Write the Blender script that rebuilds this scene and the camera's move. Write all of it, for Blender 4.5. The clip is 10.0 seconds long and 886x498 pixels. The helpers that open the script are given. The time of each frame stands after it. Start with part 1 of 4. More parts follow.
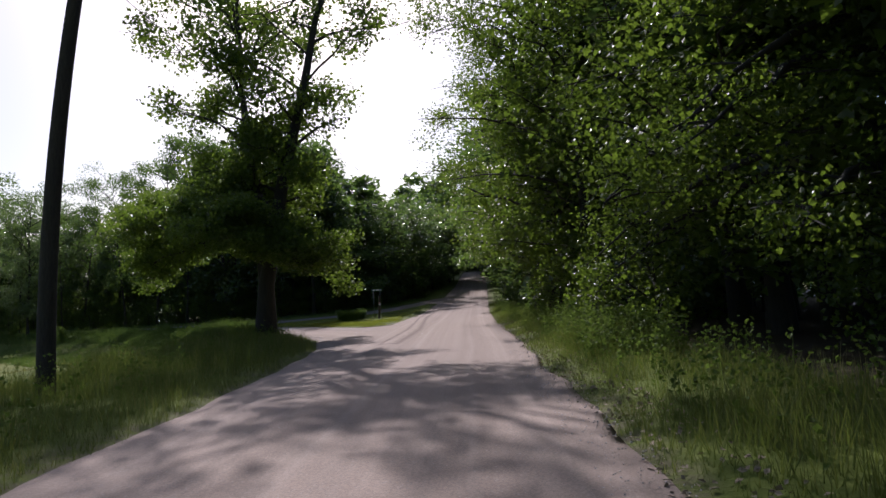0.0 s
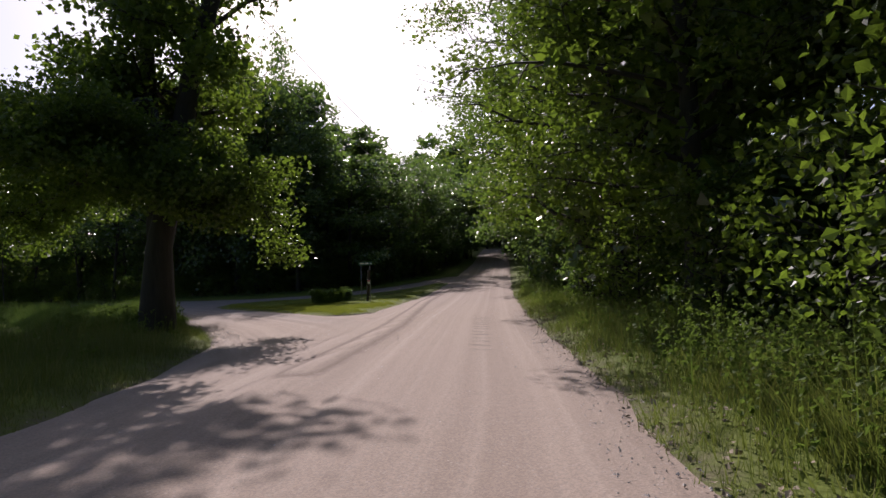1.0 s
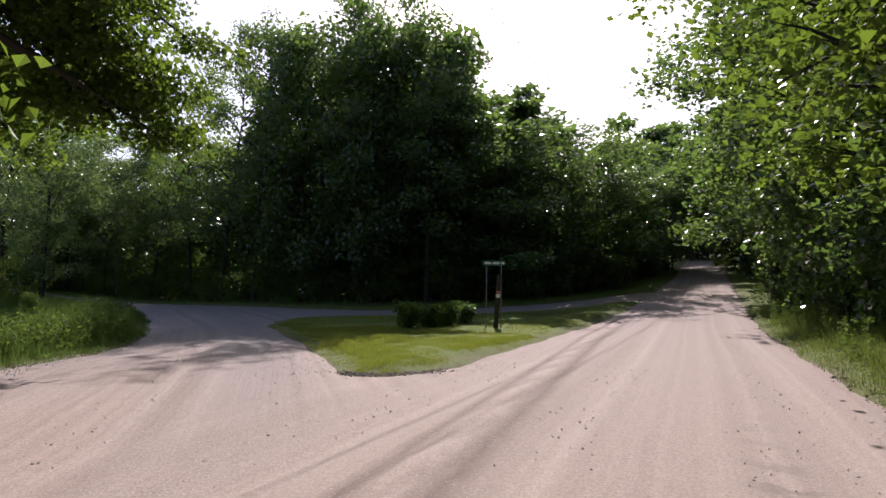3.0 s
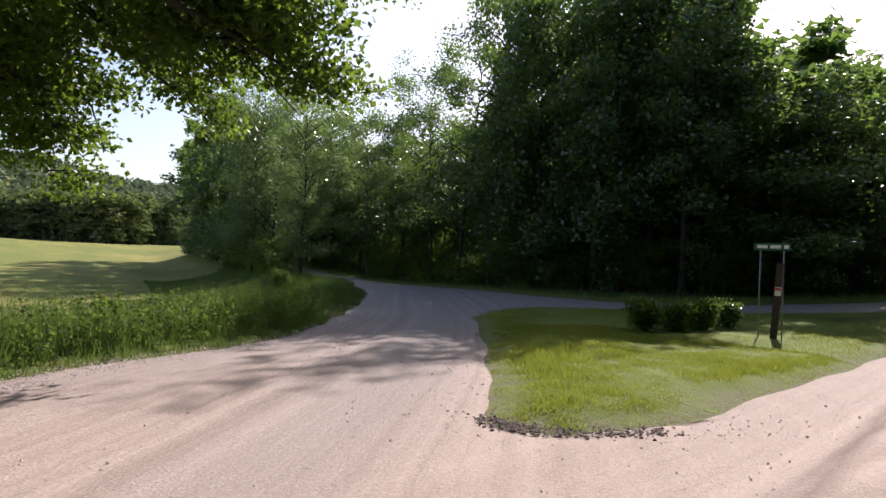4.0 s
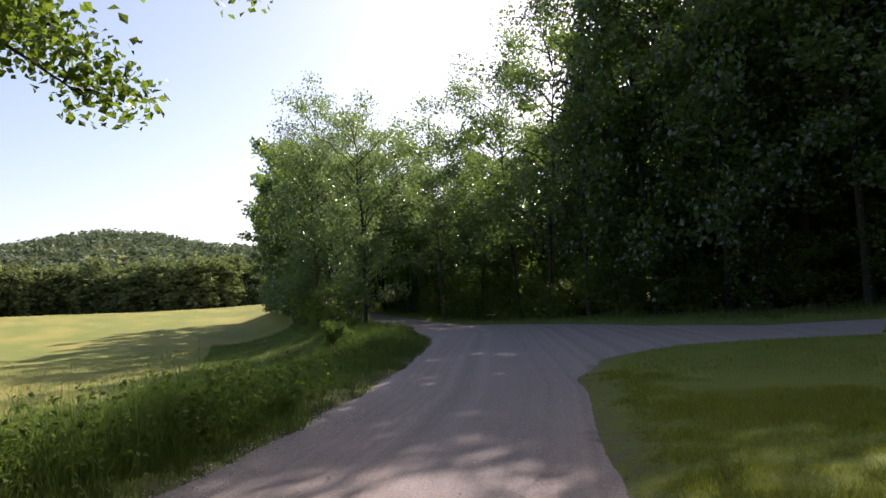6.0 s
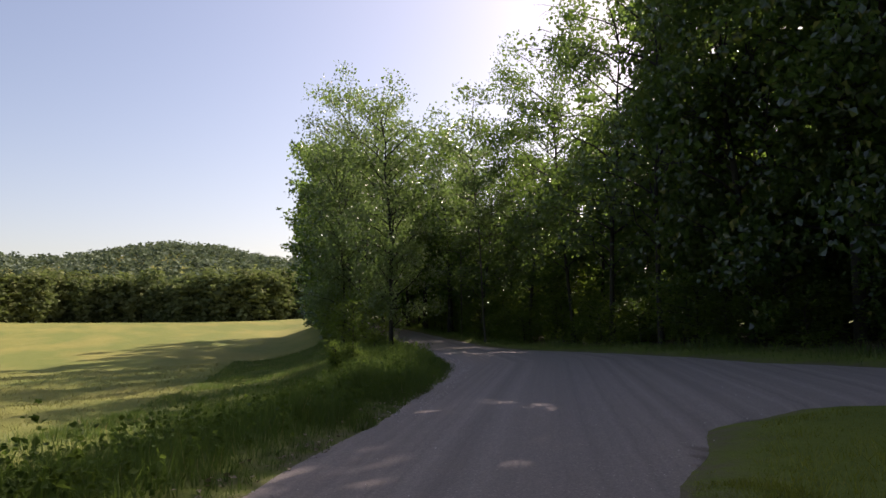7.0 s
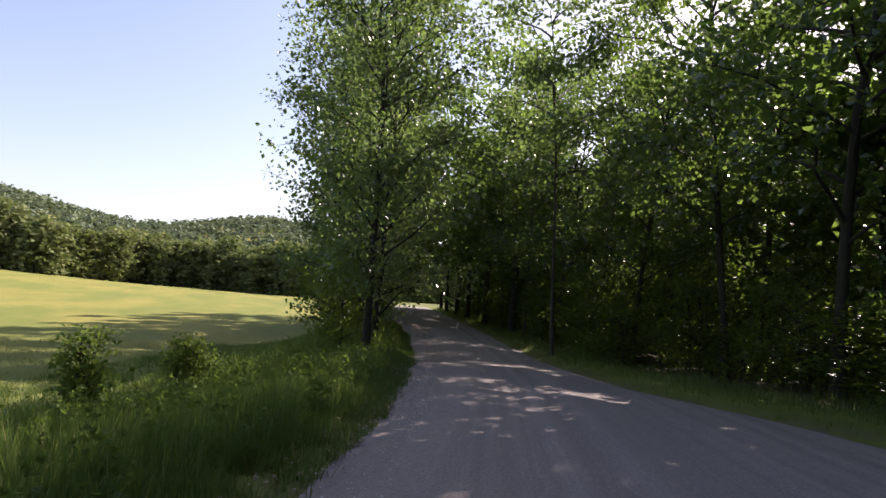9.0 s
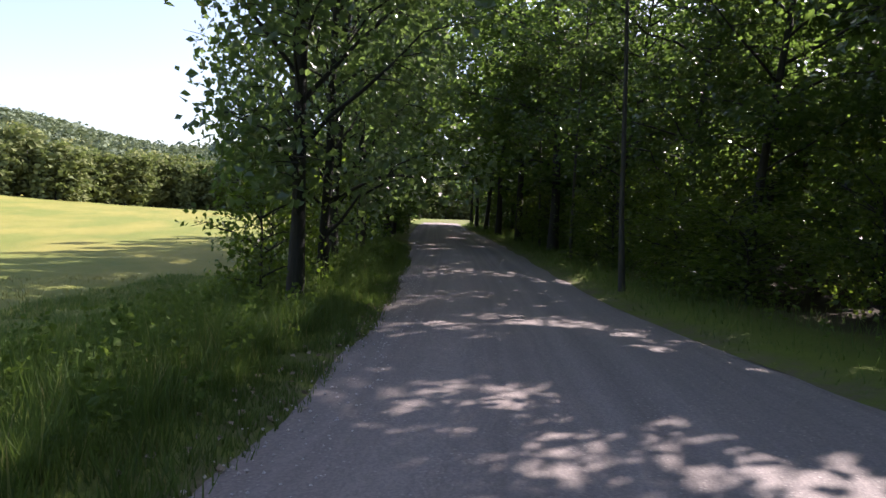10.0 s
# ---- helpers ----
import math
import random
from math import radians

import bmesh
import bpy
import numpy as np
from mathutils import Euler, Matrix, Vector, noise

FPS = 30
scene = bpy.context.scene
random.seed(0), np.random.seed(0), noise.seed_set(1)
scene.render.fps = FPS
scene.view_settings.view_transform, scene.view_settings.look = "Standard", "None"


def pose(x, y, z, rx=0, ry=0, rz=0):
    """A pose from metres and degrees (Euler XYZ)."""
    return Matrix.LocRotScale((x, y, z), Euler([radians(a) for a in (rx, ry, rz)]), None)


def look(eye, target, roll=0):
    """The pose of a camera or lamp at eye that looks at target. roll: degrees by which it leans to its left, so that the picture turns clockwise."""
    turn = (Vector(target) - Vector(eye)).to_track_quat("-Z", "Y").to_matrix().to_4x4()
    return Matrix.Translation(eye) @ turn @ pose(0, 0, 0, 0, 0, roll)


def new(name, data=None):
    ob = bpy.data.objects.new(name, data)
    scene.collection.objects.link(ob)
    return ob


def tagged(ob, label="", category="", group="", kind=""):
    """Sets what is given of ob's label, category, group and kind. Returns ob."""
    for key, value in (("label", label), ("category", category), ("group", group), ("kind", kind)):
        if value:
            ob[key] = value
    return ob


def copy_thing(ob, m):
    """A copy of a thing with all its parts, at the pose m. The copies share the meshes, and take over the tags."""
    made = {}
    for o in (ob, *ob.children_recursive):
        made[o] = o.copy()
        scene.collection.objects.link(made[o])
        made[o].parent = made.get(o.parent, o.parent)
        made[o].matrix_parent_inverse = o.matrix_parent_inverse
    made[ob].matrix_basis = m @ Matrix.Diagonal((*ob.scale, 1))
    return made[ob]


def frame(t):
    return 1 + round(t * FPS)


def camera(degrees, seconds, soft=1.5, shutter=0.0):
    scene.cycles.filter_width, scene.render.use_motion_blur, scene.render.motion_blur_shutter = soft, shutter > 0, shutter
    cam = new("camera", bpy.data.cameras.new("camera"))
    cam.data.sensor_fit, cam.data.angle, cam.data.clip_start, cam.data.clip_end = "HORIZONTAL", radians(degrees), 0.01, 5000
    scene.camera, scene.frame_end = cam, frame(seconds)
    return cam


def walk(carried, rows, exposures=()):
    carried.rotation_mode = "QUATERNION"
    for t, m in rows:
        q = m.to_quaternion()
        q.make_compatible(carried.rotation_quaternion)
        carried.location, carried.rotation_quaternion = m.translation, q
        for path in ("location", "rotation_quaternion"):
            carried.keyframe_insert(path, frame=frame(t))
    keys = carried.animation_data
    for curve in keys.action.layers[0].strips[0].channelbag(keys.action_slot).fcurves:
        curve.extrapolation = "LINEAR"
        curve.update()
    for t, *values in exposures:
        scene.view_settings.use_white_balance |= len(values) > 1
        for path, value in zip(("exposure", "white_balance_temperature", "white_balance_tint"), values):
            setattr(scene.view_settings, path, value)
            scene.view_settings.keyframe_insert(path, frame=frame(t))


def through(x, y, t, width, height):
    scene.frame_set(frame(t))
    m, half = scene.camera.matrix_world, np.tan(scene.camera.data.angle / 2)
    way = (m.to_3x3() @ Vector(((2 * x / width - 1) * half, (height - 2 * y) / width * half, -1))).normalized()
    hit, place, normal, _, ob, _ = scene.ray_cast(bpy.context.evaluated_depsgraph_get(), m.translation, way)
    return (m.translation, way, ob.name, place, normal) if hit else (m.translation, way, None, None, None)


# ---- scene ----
cam = camera(69.0, 10.0, soft=1.5)
PATH = [
    (0, (4.286, -5.455, 1.534), (2.780, 4.404, 2.258), -3.39),
    (0.5, (3.610, 0.748, 1.466), (2.193, 10.642, 1.800), -3.14),
    (1, (3.067, 6.041, 1.443), (1.222, 15.861, 1.849), -1.98),
    (1.5, (2.667, 10.267, 1.423), (0.843, 20.088, 1.897), -1.29),
    (2, (2.293, 13.801, 1.399), (-0.837, 23.273, 2.092), -0.68),
    (2.2, (2.131, 14.993, 1.392), (-1.207, 24.390, 2.143), 0.18),
    (3.3, (-0.251, 22.682, 1.441), (-5.685, 31.069, 1.812), 1.67),
    (3.5, (-0.538, 23.473, 1.456), (-6.654, 31.382, 1.657), 2.62),
    (4, (-1.265, 24.957, 1.519), (-8.928, 31.378, 1.757), 2.40),
    (4.5, (-2.121, 26.087, 1.598), (-10.151, 32.038, 1.276), 3.08),
    (5, (-3.297, 27.142, 1.592), (-11.578, 32.748, 1.727), 1.13),
    (5.5, (-4.777, 28.222, 1.529), (-13.052, 33.812, 2.046), -2.23),
    (6.8, (-9.859, 32.716, 1.488), (-18.590, 37.435, 2.709), -2.85),
    (7, (-10.914, 33.482, 1.451), (-19.769, 37.991, 2.577), -1.69),
    (7.5, (-13.961, 35.889, 1.342), (-22.787, 40.506, 2.222), -0.10),
    (8, (-17.182, 38.020, 1.407), (-26.083, 42.531, 2.067), 0.57),
    (8.5, (-20.526, 40.096, 1.367), (-29.764, 43.759, 2.474), 2.02),
    (9, (-24.224, 42.172, 1.365), (-33.660, 45.329, 2.363), 3.59),
    (9.5, (-28.117, 44.140, 1.380), (-37.568, 47.286, 2.257), 2.80),
    (10, (-31.596, 45.411, 1.384), (-41.218, 48.116, 1.069), 2.0),
]
SUN_YAW, SUN_EL = 22.0, 38.0          # the sun stands ahead of the first view, a little to its left
STOPS = [(0.0, 0.05, 6000, 23), (0.2, -0.05, 6000, 23), (0.5, -0.3, 6000, 23), (1.0, 0.1, 6400, 24), (1.5, 0.22, 6400, 24), (2.2, 0.52, 6200, 25), (3.5, 0.6, 6300, 23), (4.2, 1.05, 6400, 22), (5.0, 1.2, 6400, 25), (5.7, 1.2, 6600, 26), (6.8, 0.85, 7200, 27), (7.5, 0.72, 7200, 27), (8.5, 1.24, 7200, 28), (9.5, 1.36, 6600, 28), (10.0, 1.68, 6500, 27)]
walk(cam, [(t, look(eye, target, roll)) for t, eye, target, roll in PATH], exposures=STOPS)

# ---- daylight ----
world = bpy.data.worlds.new("world")
scene.world = world
world.use_nodes = True
wn, wl = world.node_tree.nodes, world.node_tree.links
sky = wn.new("ShaderNodeTexSky")
sky.sky_type = "NISHITA"
sky.sun_disc = False
sky.sun_elevation, sky.sun_rotation = radians(SUN_EL), radians(-SUN_YAW)
sky.air_density, sky.dust_density, sky.ozone_density = 1.15, 1.8, 0.9
wn["Background"].inputs["Strength"].default_value = 0.1
wl.new(sky.outputs["Color"], wn["Background"].inputs["Color"])

sun = new("sun", bpy.data.lights.new("sun", "SUN"))
sun.data.energy, sun.data.angle, sun.data.color = 5.0, radians(0.55), (1.0, 0.955, 0.89)
toward = Vector((-math.sin(radians(SUN_YAW)) * math.cos(radians(SUN_EL)), math.cos(radians(SUN_YAW)) * math.cos(radians(SUN_EL)), math.sin(radians(SUN_EL))))
sun.matrix_world = look(toward * 60, (0, 0, 0))


# ---- materials ----
def material(name):
    m = bpy.data.materials.new(name)
    m.use_nodes = True
    n, l = m.node_tree.nodes, m.node_tree.links
    return m, n, l, n["Principled BSDF"]


def noise_node(n, l, scale, detail=4.0, rough=0.6, vector=None):
    t = n.new("ShaderNodeTexNoise")
    t.inputs["Scale"].default_value, t.inputs["Detail"].default_value, t.inputs["Roughness"].default_value = scale, detail, rough
    if vector is not None:
        l.new(vector, t.inputs["Vector"])
    return t.outputs["Fac"]


def ramp(n, l, fac, stops):
    r = n.new("ShaderNodeValToRGB")
    while len(r.color_ramp.elements) < len(stops):
        r.color_ramp.elements.new(0.5)
    for e, (p, c) in zip(r.color_ramp.elements, stops):
        e.position, e.color = p, (*c, 1)
    l.new(fac, r.inputs["Fac"])
    return r.outputs["Color"]


def mix(n, l, fac, a, b, kind="MIX"):
    x = n.new("ShaderNodeMix")
    x.data_type, x.blend_type = "RGBA", kind
    for k, v in ((0, fac), (6, a), (7, b)):
        if isinstance(v, (int, float)):
            x.inputs[k].default_value = v
        elif isinstance(v, tuple):
            x.inputs[k].default_value = (*v, 1)
        else:
            l.new(v, x.inputs[k])
    return x.outputs[2]


def calc(n, l, op, a, b=0.0):
    x = n.new("ShaderNodeMath")
    x.operation = op
    for k, v in ((0, a), (1, b)):
        if isinstance(v, (int, float)):
            x.inputs[k].default_value = v
        else:
            l.new(v, x.inputs[k])
    return x.outputs[0]


def bump(n, l, height, strength, distance, bsdf):
    b = n.new("ShaderNodeBump")
    b.inputs["Strength"].default_value, b.inputs["Distance"].default_value = strength, distance
    l.new(height, b.inputs["Height"])
    l.new(b.outputs["Normal"], bsdf.inputs["Normal"])


def place(n):
    return n.new("ShaderNodeNewGeometry").outputs["Position"]


def attribute(n, name):
    a = n.new("ShaderNodeAttribute")
    a.attribute_name = name
    return a.outputs["Fac"]


def leaf_material(name, dark, light, glow, through=0.4, rough=0.42, shine=0.45, straw=0.0):
    """Leaves: glossy above, letting the sun through; each leaf and each tree has its own shade."""
    m, n, l, b = material(name)
    isle = n.new("ShaderNodeNewGeometry").outputs["Random Per Island"]
    tree = n.new("ShaderNodeObjectInfo").outputs["Random"]
    big = noise_node(n, l, 0.45, 2.0, 0.5, place(n))
    f = calc(n, l, "ADD", calc(n, l, "MULTIPLY", isle, 0.55), calc(n, l, "MULTIPLY", big, 0.45))
    col = mix(n, l, f, dark, light)
    col = mix(n, l, calc(n, l, "MULTIPLY", tree, 0.35), col, (light[0] * 1.25, light[1] * 1.0, light[2] * 0.8))
    if straw:
        dry = ramp(n, l, isle, [(1.0 - straw - 0.01, (0, 0, 0)), (1.0 - straw, (1, 1, 1))])
        spot = ramp(n, l, noise_node(n, l, 0.8, 3.0, 0.6, place(n)), [(0.45, (0.3, 0.3, 0.3)), (0.65, (1, 1, 1))])
        col = mix(n, l, calc(n, l, "MULTIPLY", dry, spot), col, (0.30, 0.25, 0.11))
    l.new(col, b.inputs["Base Color"])
    b.inputs["Roughness"].default_value = rough
    b.inputs["Specular IOR Level"].default_value = shine
    tr = n.new("ShaderNodeBsdfTranslucent")
    l.new(mix(n, l, f, (glow[0] * 0.6, glow[1] * 0.7, glow[2] * 0.7), glow), tr.inputs["Color"])
    s = n.new("ShaderNodeMixShader")
    s.inputs[0].default_value = through
    l.new(b.outputs[0], s.inputs[1])
    l.new(tr.outputs[0], s.inputs[2])
    l.new(s.outputs[0], n["Material Output"].inputs["Surface"])
    return m


LEAF = leaf_material("maple_leaf", (0.016, 0.034, 0.008), (0.048, 0.080, 0.014), (0.32, 0.47, 0.045), 0.29, 0.42, 0.25)
LEAF_DEEP = leaf_material("forest_leaf", (0.013, 0.034, 0.013), (0.044, 0.082, 0.028), (0.29, 0.45, 0.075), 0.32, 0.22, 0.75)
LEAF_POPLAR = leaf_material("poplar_leaf", (0.020, 0.046, 0.021), (0.064, 0.106, 0.046), (0.30, 0.44, 0.10), 0.33, 0.30, 0.55)
# Far-edge leaves are lightened in colour to imitate haze.
LEAF_FAR = leaf_material("haze_paled_distant_leaf", (0.095, 0.125, 0.058), (0.180, 0.210, 0.096), (0.20, 0.25, 0.07), 0.3, 0.9, 0.05)
# Hill leaves: the haze of distance is mixed into their pale base colour.
LEAF_HILL = leaf_material("haze_tinted_hill_leaf", (0.125, 0.165, 0.112), (0.155, 0.195, 0.130), (0.17, 0.21, 0.10), 0.25, 0.9, 0.03)
LEAF_WEED = leaf_material("weed_leaf", (0.035, 0.068, 0.016), (0.085, 0.130, 0.026), (0.22, 0.32, 0.05), 0.33, 0.7, 0.15)
GRASS_TALL = leaf_material("tall_grass", (0.032, 0.060, 0.014), (0.110, 0.140, 0.036), (0.24, 0.29, 0.05), 0.33, 0.6, 0.25, 0.22)
GRASS_VERGE = leaf_material("lush_verge_grass", (0.022, 0.056, 0.014), (0.078, 0.132, 0.034), (0.20, 0.30, 0.05), 0.33, 0.55, 0.3, 0.07)
GRASS_LAWN = leaf_material("mown_grass", (0.090, 0.118, 0.020), (0.230, 0.245, 0.042), (0.36, 0.40, 0.05), 0.38, 0.5, 0.3, 0.12)
GRASS_HAY = leaf_material("hay_stubble", (0.105, 0.130, 0.032), (0.240, 0.220, 0.075), (0.28, 0.29, 0.07), 0.3, 0.6)


def bark_material(name, dark, light, scale):
    m, n, l, b = material(name)
    t = n.new("ShaderNodeMapping")
    t.inputs["Scale"].default_value = (1, 1, 0.18)
    c = n.new("ShaderNodeTexCoord")
    l.new(c.outputs["Object"], t.inputs["Vector"])
    f = noise_node(n, l, scale, 6.0, 0.7, t.outputs["Vector"])
    g = noise_node(n, l, 1.3, 3.0, 0.6, c.outputs["Object"])
    col = mix(n, l, calc(n, l, "MULTIPLY", g, 0.6), ramp(n, l, f, [(0.3, dark), (0.7, light)]), (0.030, 0.036, 0.022))
    l.new(col, b.inputs["Base Color"])
    b.inputs["Roughness"].default_value = 0.9
    bump(n, l, f, 0.9, 0.03, b)
    return m


BARK = bark_material("grey_bark", (0.007, 0.006, 0.005), (0.032, 0.027, 0.022), 18)
BARK_DARK = bark_material("dark_furrowed_bark", (0.005, 0.004, 0.004), (0.030, 0.024, 0.020), 11)
BARK_PALE = bark_material("pale_bark", (0.022, 0.020, 0.017), (0.090, 0.082, 0.070), 18)
POLE_WOOD = bark_material("weathered_pole_wood", (0.014, 0.011, 0.010), (0.060, 0.050, 0.042), 30)
POST_WOOD = bark_material("dark_post_wood", (0.025, 0.018, 0.014), (0.09, 0.06, 0.045), 25)


def ground_material():
    """Grass, hay field and bare soil, told apart by the sheet's own masks."""
    m, n, l, b = material("meadow_ground")
    p = place(n)
    fine, mid, big = noise_node(n, l, 9.0, 5.0, 0.7, p), noise_node(n, l, 0.9, 4.0, 0.6, p), noise_node(n, l, 0.07, 3.0, 0.5, p)
    green = mix(n, l, mid, (0.075, 0.115, 0.018), (0.175, 0.210, 0.036))
    hay = mix(n, l, calc(n, l, "ADD", calc(n, l, "MULTIPLY", mid, 0.5), calc(n, l, "MULTIPLY", big, 0.5)), (0.125, 0.150, 0.027), (0.330, 0.285, 0.082))
    litter = mix(n, l, fine, (0.022, 0.016, 0.010), (0.075, 0.056, 0.034))
    soil = mix(n, l, fine, (0.075, 0.055, 0.040), (0.230, 0.185, 0.145))
    bands = n.new("ShaderNodeMapping")
    bands.inputs["Scale"].default_value, bands.inputs["Rotation"].default_value = (0.35, 1.0, 1.0), (0, 0, 0.35)
    l.new(p, bands.inputs["Vector"])
    swath = noise_node(n, l, 0.11, 4.0, 0.6, bands.outputs["Vector"])
    hay = mix(n, l, ramp(n, l, swath, [(0.42, (0.75, 0.75, 0.75)), (0.58, (0, 0, 0))]), hay, mix(n, l, mid, (0.085, 0.135, 0.026), (0.165, 0.195, 0.045)))
    col = mix(n, l, attribute(n, "field"), green, hay)
    col = mix(n, l, attribute(n, "wood"), col, litter)
    edge = calc(n, l, "MULTIPLY", attribute(n, "soil"), ramp(n, l, noise_node(n, l, 3.4, 5.0, 0.7, p), [(0.38, (0.1, 0.1, 0.1)), (0.6, (1, 1, 1))]))
    e = n.new("ShaderNodeClamp")
    l.new(edge, e.inputs[0])
    col = mix(n, l, e.outputs[0], col, soil)
    col = mix(n, l, calc(n, l, "MULTIPLY", fine, 0.35), col, (0.03, 0.035, 0.012))
    l.new(col, b.inputs["Base Color"])
    b.inputs["Roughness"].default_value = 0.95
    b.inputs["Specular IOR Level"].default_value = 0.15
    bump(n, l, calc(n, l, "ADD", fine, mid), 0.8, 0.06, b)
    return m


def road_material():
    """Packed dirt with wheel tracks, dark washboard bars and loose gravel."""
    m, n, l, b = material("packed_dirt")
    p = place(n)
    across, grey = attribute(n, "across"), attribute(n, "gravel")
    fine, mid, big = noise_node(n, l, 38.0, 5.0, 0.75, p), noise_node(n, l, 2.2, 5.0, 0.65, p), noise_node(n, l, 0.22, 3.0, 0.5, p)
    tracks = []
    for line, shift in ((across, 0.0), (attribute(n, "turn"), 31.0)):
        comb = n.new("ShaderNodeCombineXYZ")
        l.new(calc(n, l, "ADD", calc(n, l, "ADD", line, shift), calc(n, l, "MULTIPLY", mid, 0.22)), comb.inputs[0])
        tracks.append(ramp(n, l, noise_node(n, l, 1.7 if shift == 0 else 2.8, 4.0, 0.7, comb.outputs[0]), [(0.30 if shift == 0 else 0.36, (0, 0, 0)), (0.72 if shift == 0 else 0.66, (1, 1, 1))]))
    streak = mix(n, l, attribute(n, "turning"), tracks[0], tracks[1])
    tan = mix(n, l, streak, (0.225, 0.176, 0.142), (0.500, 0.426, 0.362))
    tan = mix(n, l, calc(n, l, "MULTIPLY", big, 0.7), tan, (0.400, 0.322, 0.278))
    stone = mix(n, l, streak, (0.190, 0.178, 0.174), (0.285, 0.268, 0.262))
    col = mix(n, l, grey, tan, stone)
    # Pale ridge dirt and packed groove, its lit and shaded sides painted in too.
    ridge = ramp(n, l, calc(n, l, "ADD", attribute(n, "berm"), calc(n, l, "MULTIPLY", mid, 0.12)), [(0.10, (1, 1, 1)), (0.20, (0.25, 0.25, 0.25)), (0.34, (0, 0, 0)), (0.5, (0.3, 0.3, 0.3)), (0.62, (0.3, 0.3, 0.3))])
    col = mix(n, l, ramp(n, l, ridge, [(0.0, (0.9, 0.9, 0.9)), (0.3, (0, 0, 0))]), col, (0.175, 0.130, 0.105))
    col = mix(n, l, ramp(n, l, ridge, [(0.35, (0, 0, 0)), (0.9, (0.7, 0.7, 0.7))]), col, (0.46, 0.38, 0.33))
    v = n.new("ShaderNodeTexVoronoi")
    v.inputs["Scale"].default_value = 26.0
    l.new(p, v.inputs["Vector"])
    peb = ramp(n, l, v.outputs["Distance"], [(0.12, (1, 1, 1)), (0.34, (0, 0, 0))])
    keep = calc(n, l, "MULTIPLY", peb, ramp(n, l, mid, [(0.38, (0, 0, 0)), (0.58, (1, 1, 1))]))
    small = n.new("ShaderNodeTexVoronoi")
    small.inputs["Scale"].default_value = 62.0
    l.new(p, small.inputs["Vector"])
    grit = ramp(n, l, small.outputs["Color"], [(0.25, (0, 0, 0)), (0.75, (1, 1, 1))])
    col = mix(n, l, 0.3, col, mix(n, l, grit, (0.13, 0.105, 0.09), (0.56, 0.48, 0.42)), "OVERLAY")
    split = n.new("ShaderNodeSeparateXYZ")
    l.new(p, split.inputs[0])
    # Washboard: dark bars of colour across one wheel track, without relief.
    wave = calc(n, l, "SINE", calc(n, l, "ADD", calc(n, l, "MULTIPLY", split.outputs[1], 8.6), calc(n, l, "MULTIPLY", mid, 9.0)))
    lane = ramp(n, l, calc(n, l, "MULTIPLY", across, 0.1), [(0.13, (0, 0, 0)), (0.145, (1, 1, 1)), (0.17, (1, 1, 1)), (0.185, (0, 0, 0))])
    reach = ramp(n, l, calc(n, l, "MULTIPLY", split.outputs[1], 0.02), [(0.34, (0, 0, 0)), (0.37, (1, 1, 1)), (0.52, (1, 1, 1)), (0.57, (0, 0, 0))])
    wash = calc(n, l, "MULTIPLY", calc(n, l, "MULTIPLY", lane, reach), ramp(n, l, wave, [(0.35, (0, 0, 0)), (0.8, (1, 1, 1))]))
    col = mix(n, l, calc(n, l, "MULTIPLY", wash, 0.65), col, (0.17, 0.135, 0.115))
    col = mix(n, l, calc(n, l, "MULTIPLY", keep, 0.7), col, mix(n, l, v.outputs["Color"], (0.13, 0.115, 0.105), (0.58, 0.53, 0.49)))
    col = mix(n, l, calc(n, l, "MULTIPLY", fine, 0.45), col, (0.20, 0.155, 0.125))
    l.new(col, b.inputs["Base Color"])
    b.inputs["Roughness"].default_value = 0.93
    b.inputs["Specular IOR Level"].default_value = 0.2
    bump(n, l, calc(n, l, "ADD", calc(n, l, "MULTIPLY", streak, 0.8), calc(n, l, "ADD", calc(n, l, "MULTIPLY", fine, 0.5), calc(n, l, "ADD", calc(n, l, "MULTIPLY", grit, 0.25), calc(n, l, "MULTIPLY", keep, 0.6)))), 0.38, 0.03, b)
    return m


def plain_material(name, color, rough, metal=0.0, wear=0.25, scale=14.0):
    m, n, l, b = material(name)
    f = noise_node(n, l, scale, 5.0, 0.65, place(n))
    l.new(mix(n, l, calc(n, l, "MULTIPLY", f, wear), color, tuple(c * 0.4 for c in color)), b.inputs["Base Color"])
    b.inputs["Roughness"].default_value, b.inputs["Metallic"].default_value = rough, metal
    bump(n, l, f, 0.15, 0.01, b)
    return m


GROUND, ROAD = ground_material(), road_material()
GREEN_SHEET = plain_material("green_sign_sheet", (0.012, 0.11, 0.075), 0.4)
WHITE_SHEET = plain_material("white_sign_sheet", (0.75, 0.76, 0.74), 0.4)
RED_SHEET = plain_material("red_sign_sheet", (0.55, 0.06, 0.06), 0.45)
STEEL = plain_material("galvanised_steel", (0.24, 0.24, 0.23), 0.5, 0.8)
SOIL = plain_material("dark_soil", (0.085, 0.058, 0.041), 0.95, 0.0, 0.6, 30.0)
WIRE = plain_material("black_cable", (0.03, 0.03, 0.03), 0.6)
STONE = plain_material("loose_stone", (0.56, 0.51, 0.47), 0.9, 0.0, 0.5, 40.0)
DRY_LEAF = plain_material("dry_leaf", (0.34, 0.27, 0.19), 0.85, 0.0, 0.6, 25.0)
CERAMIC = plain_material("grey_porcelain", (0.45, 0.44, 0.42), 0.3)


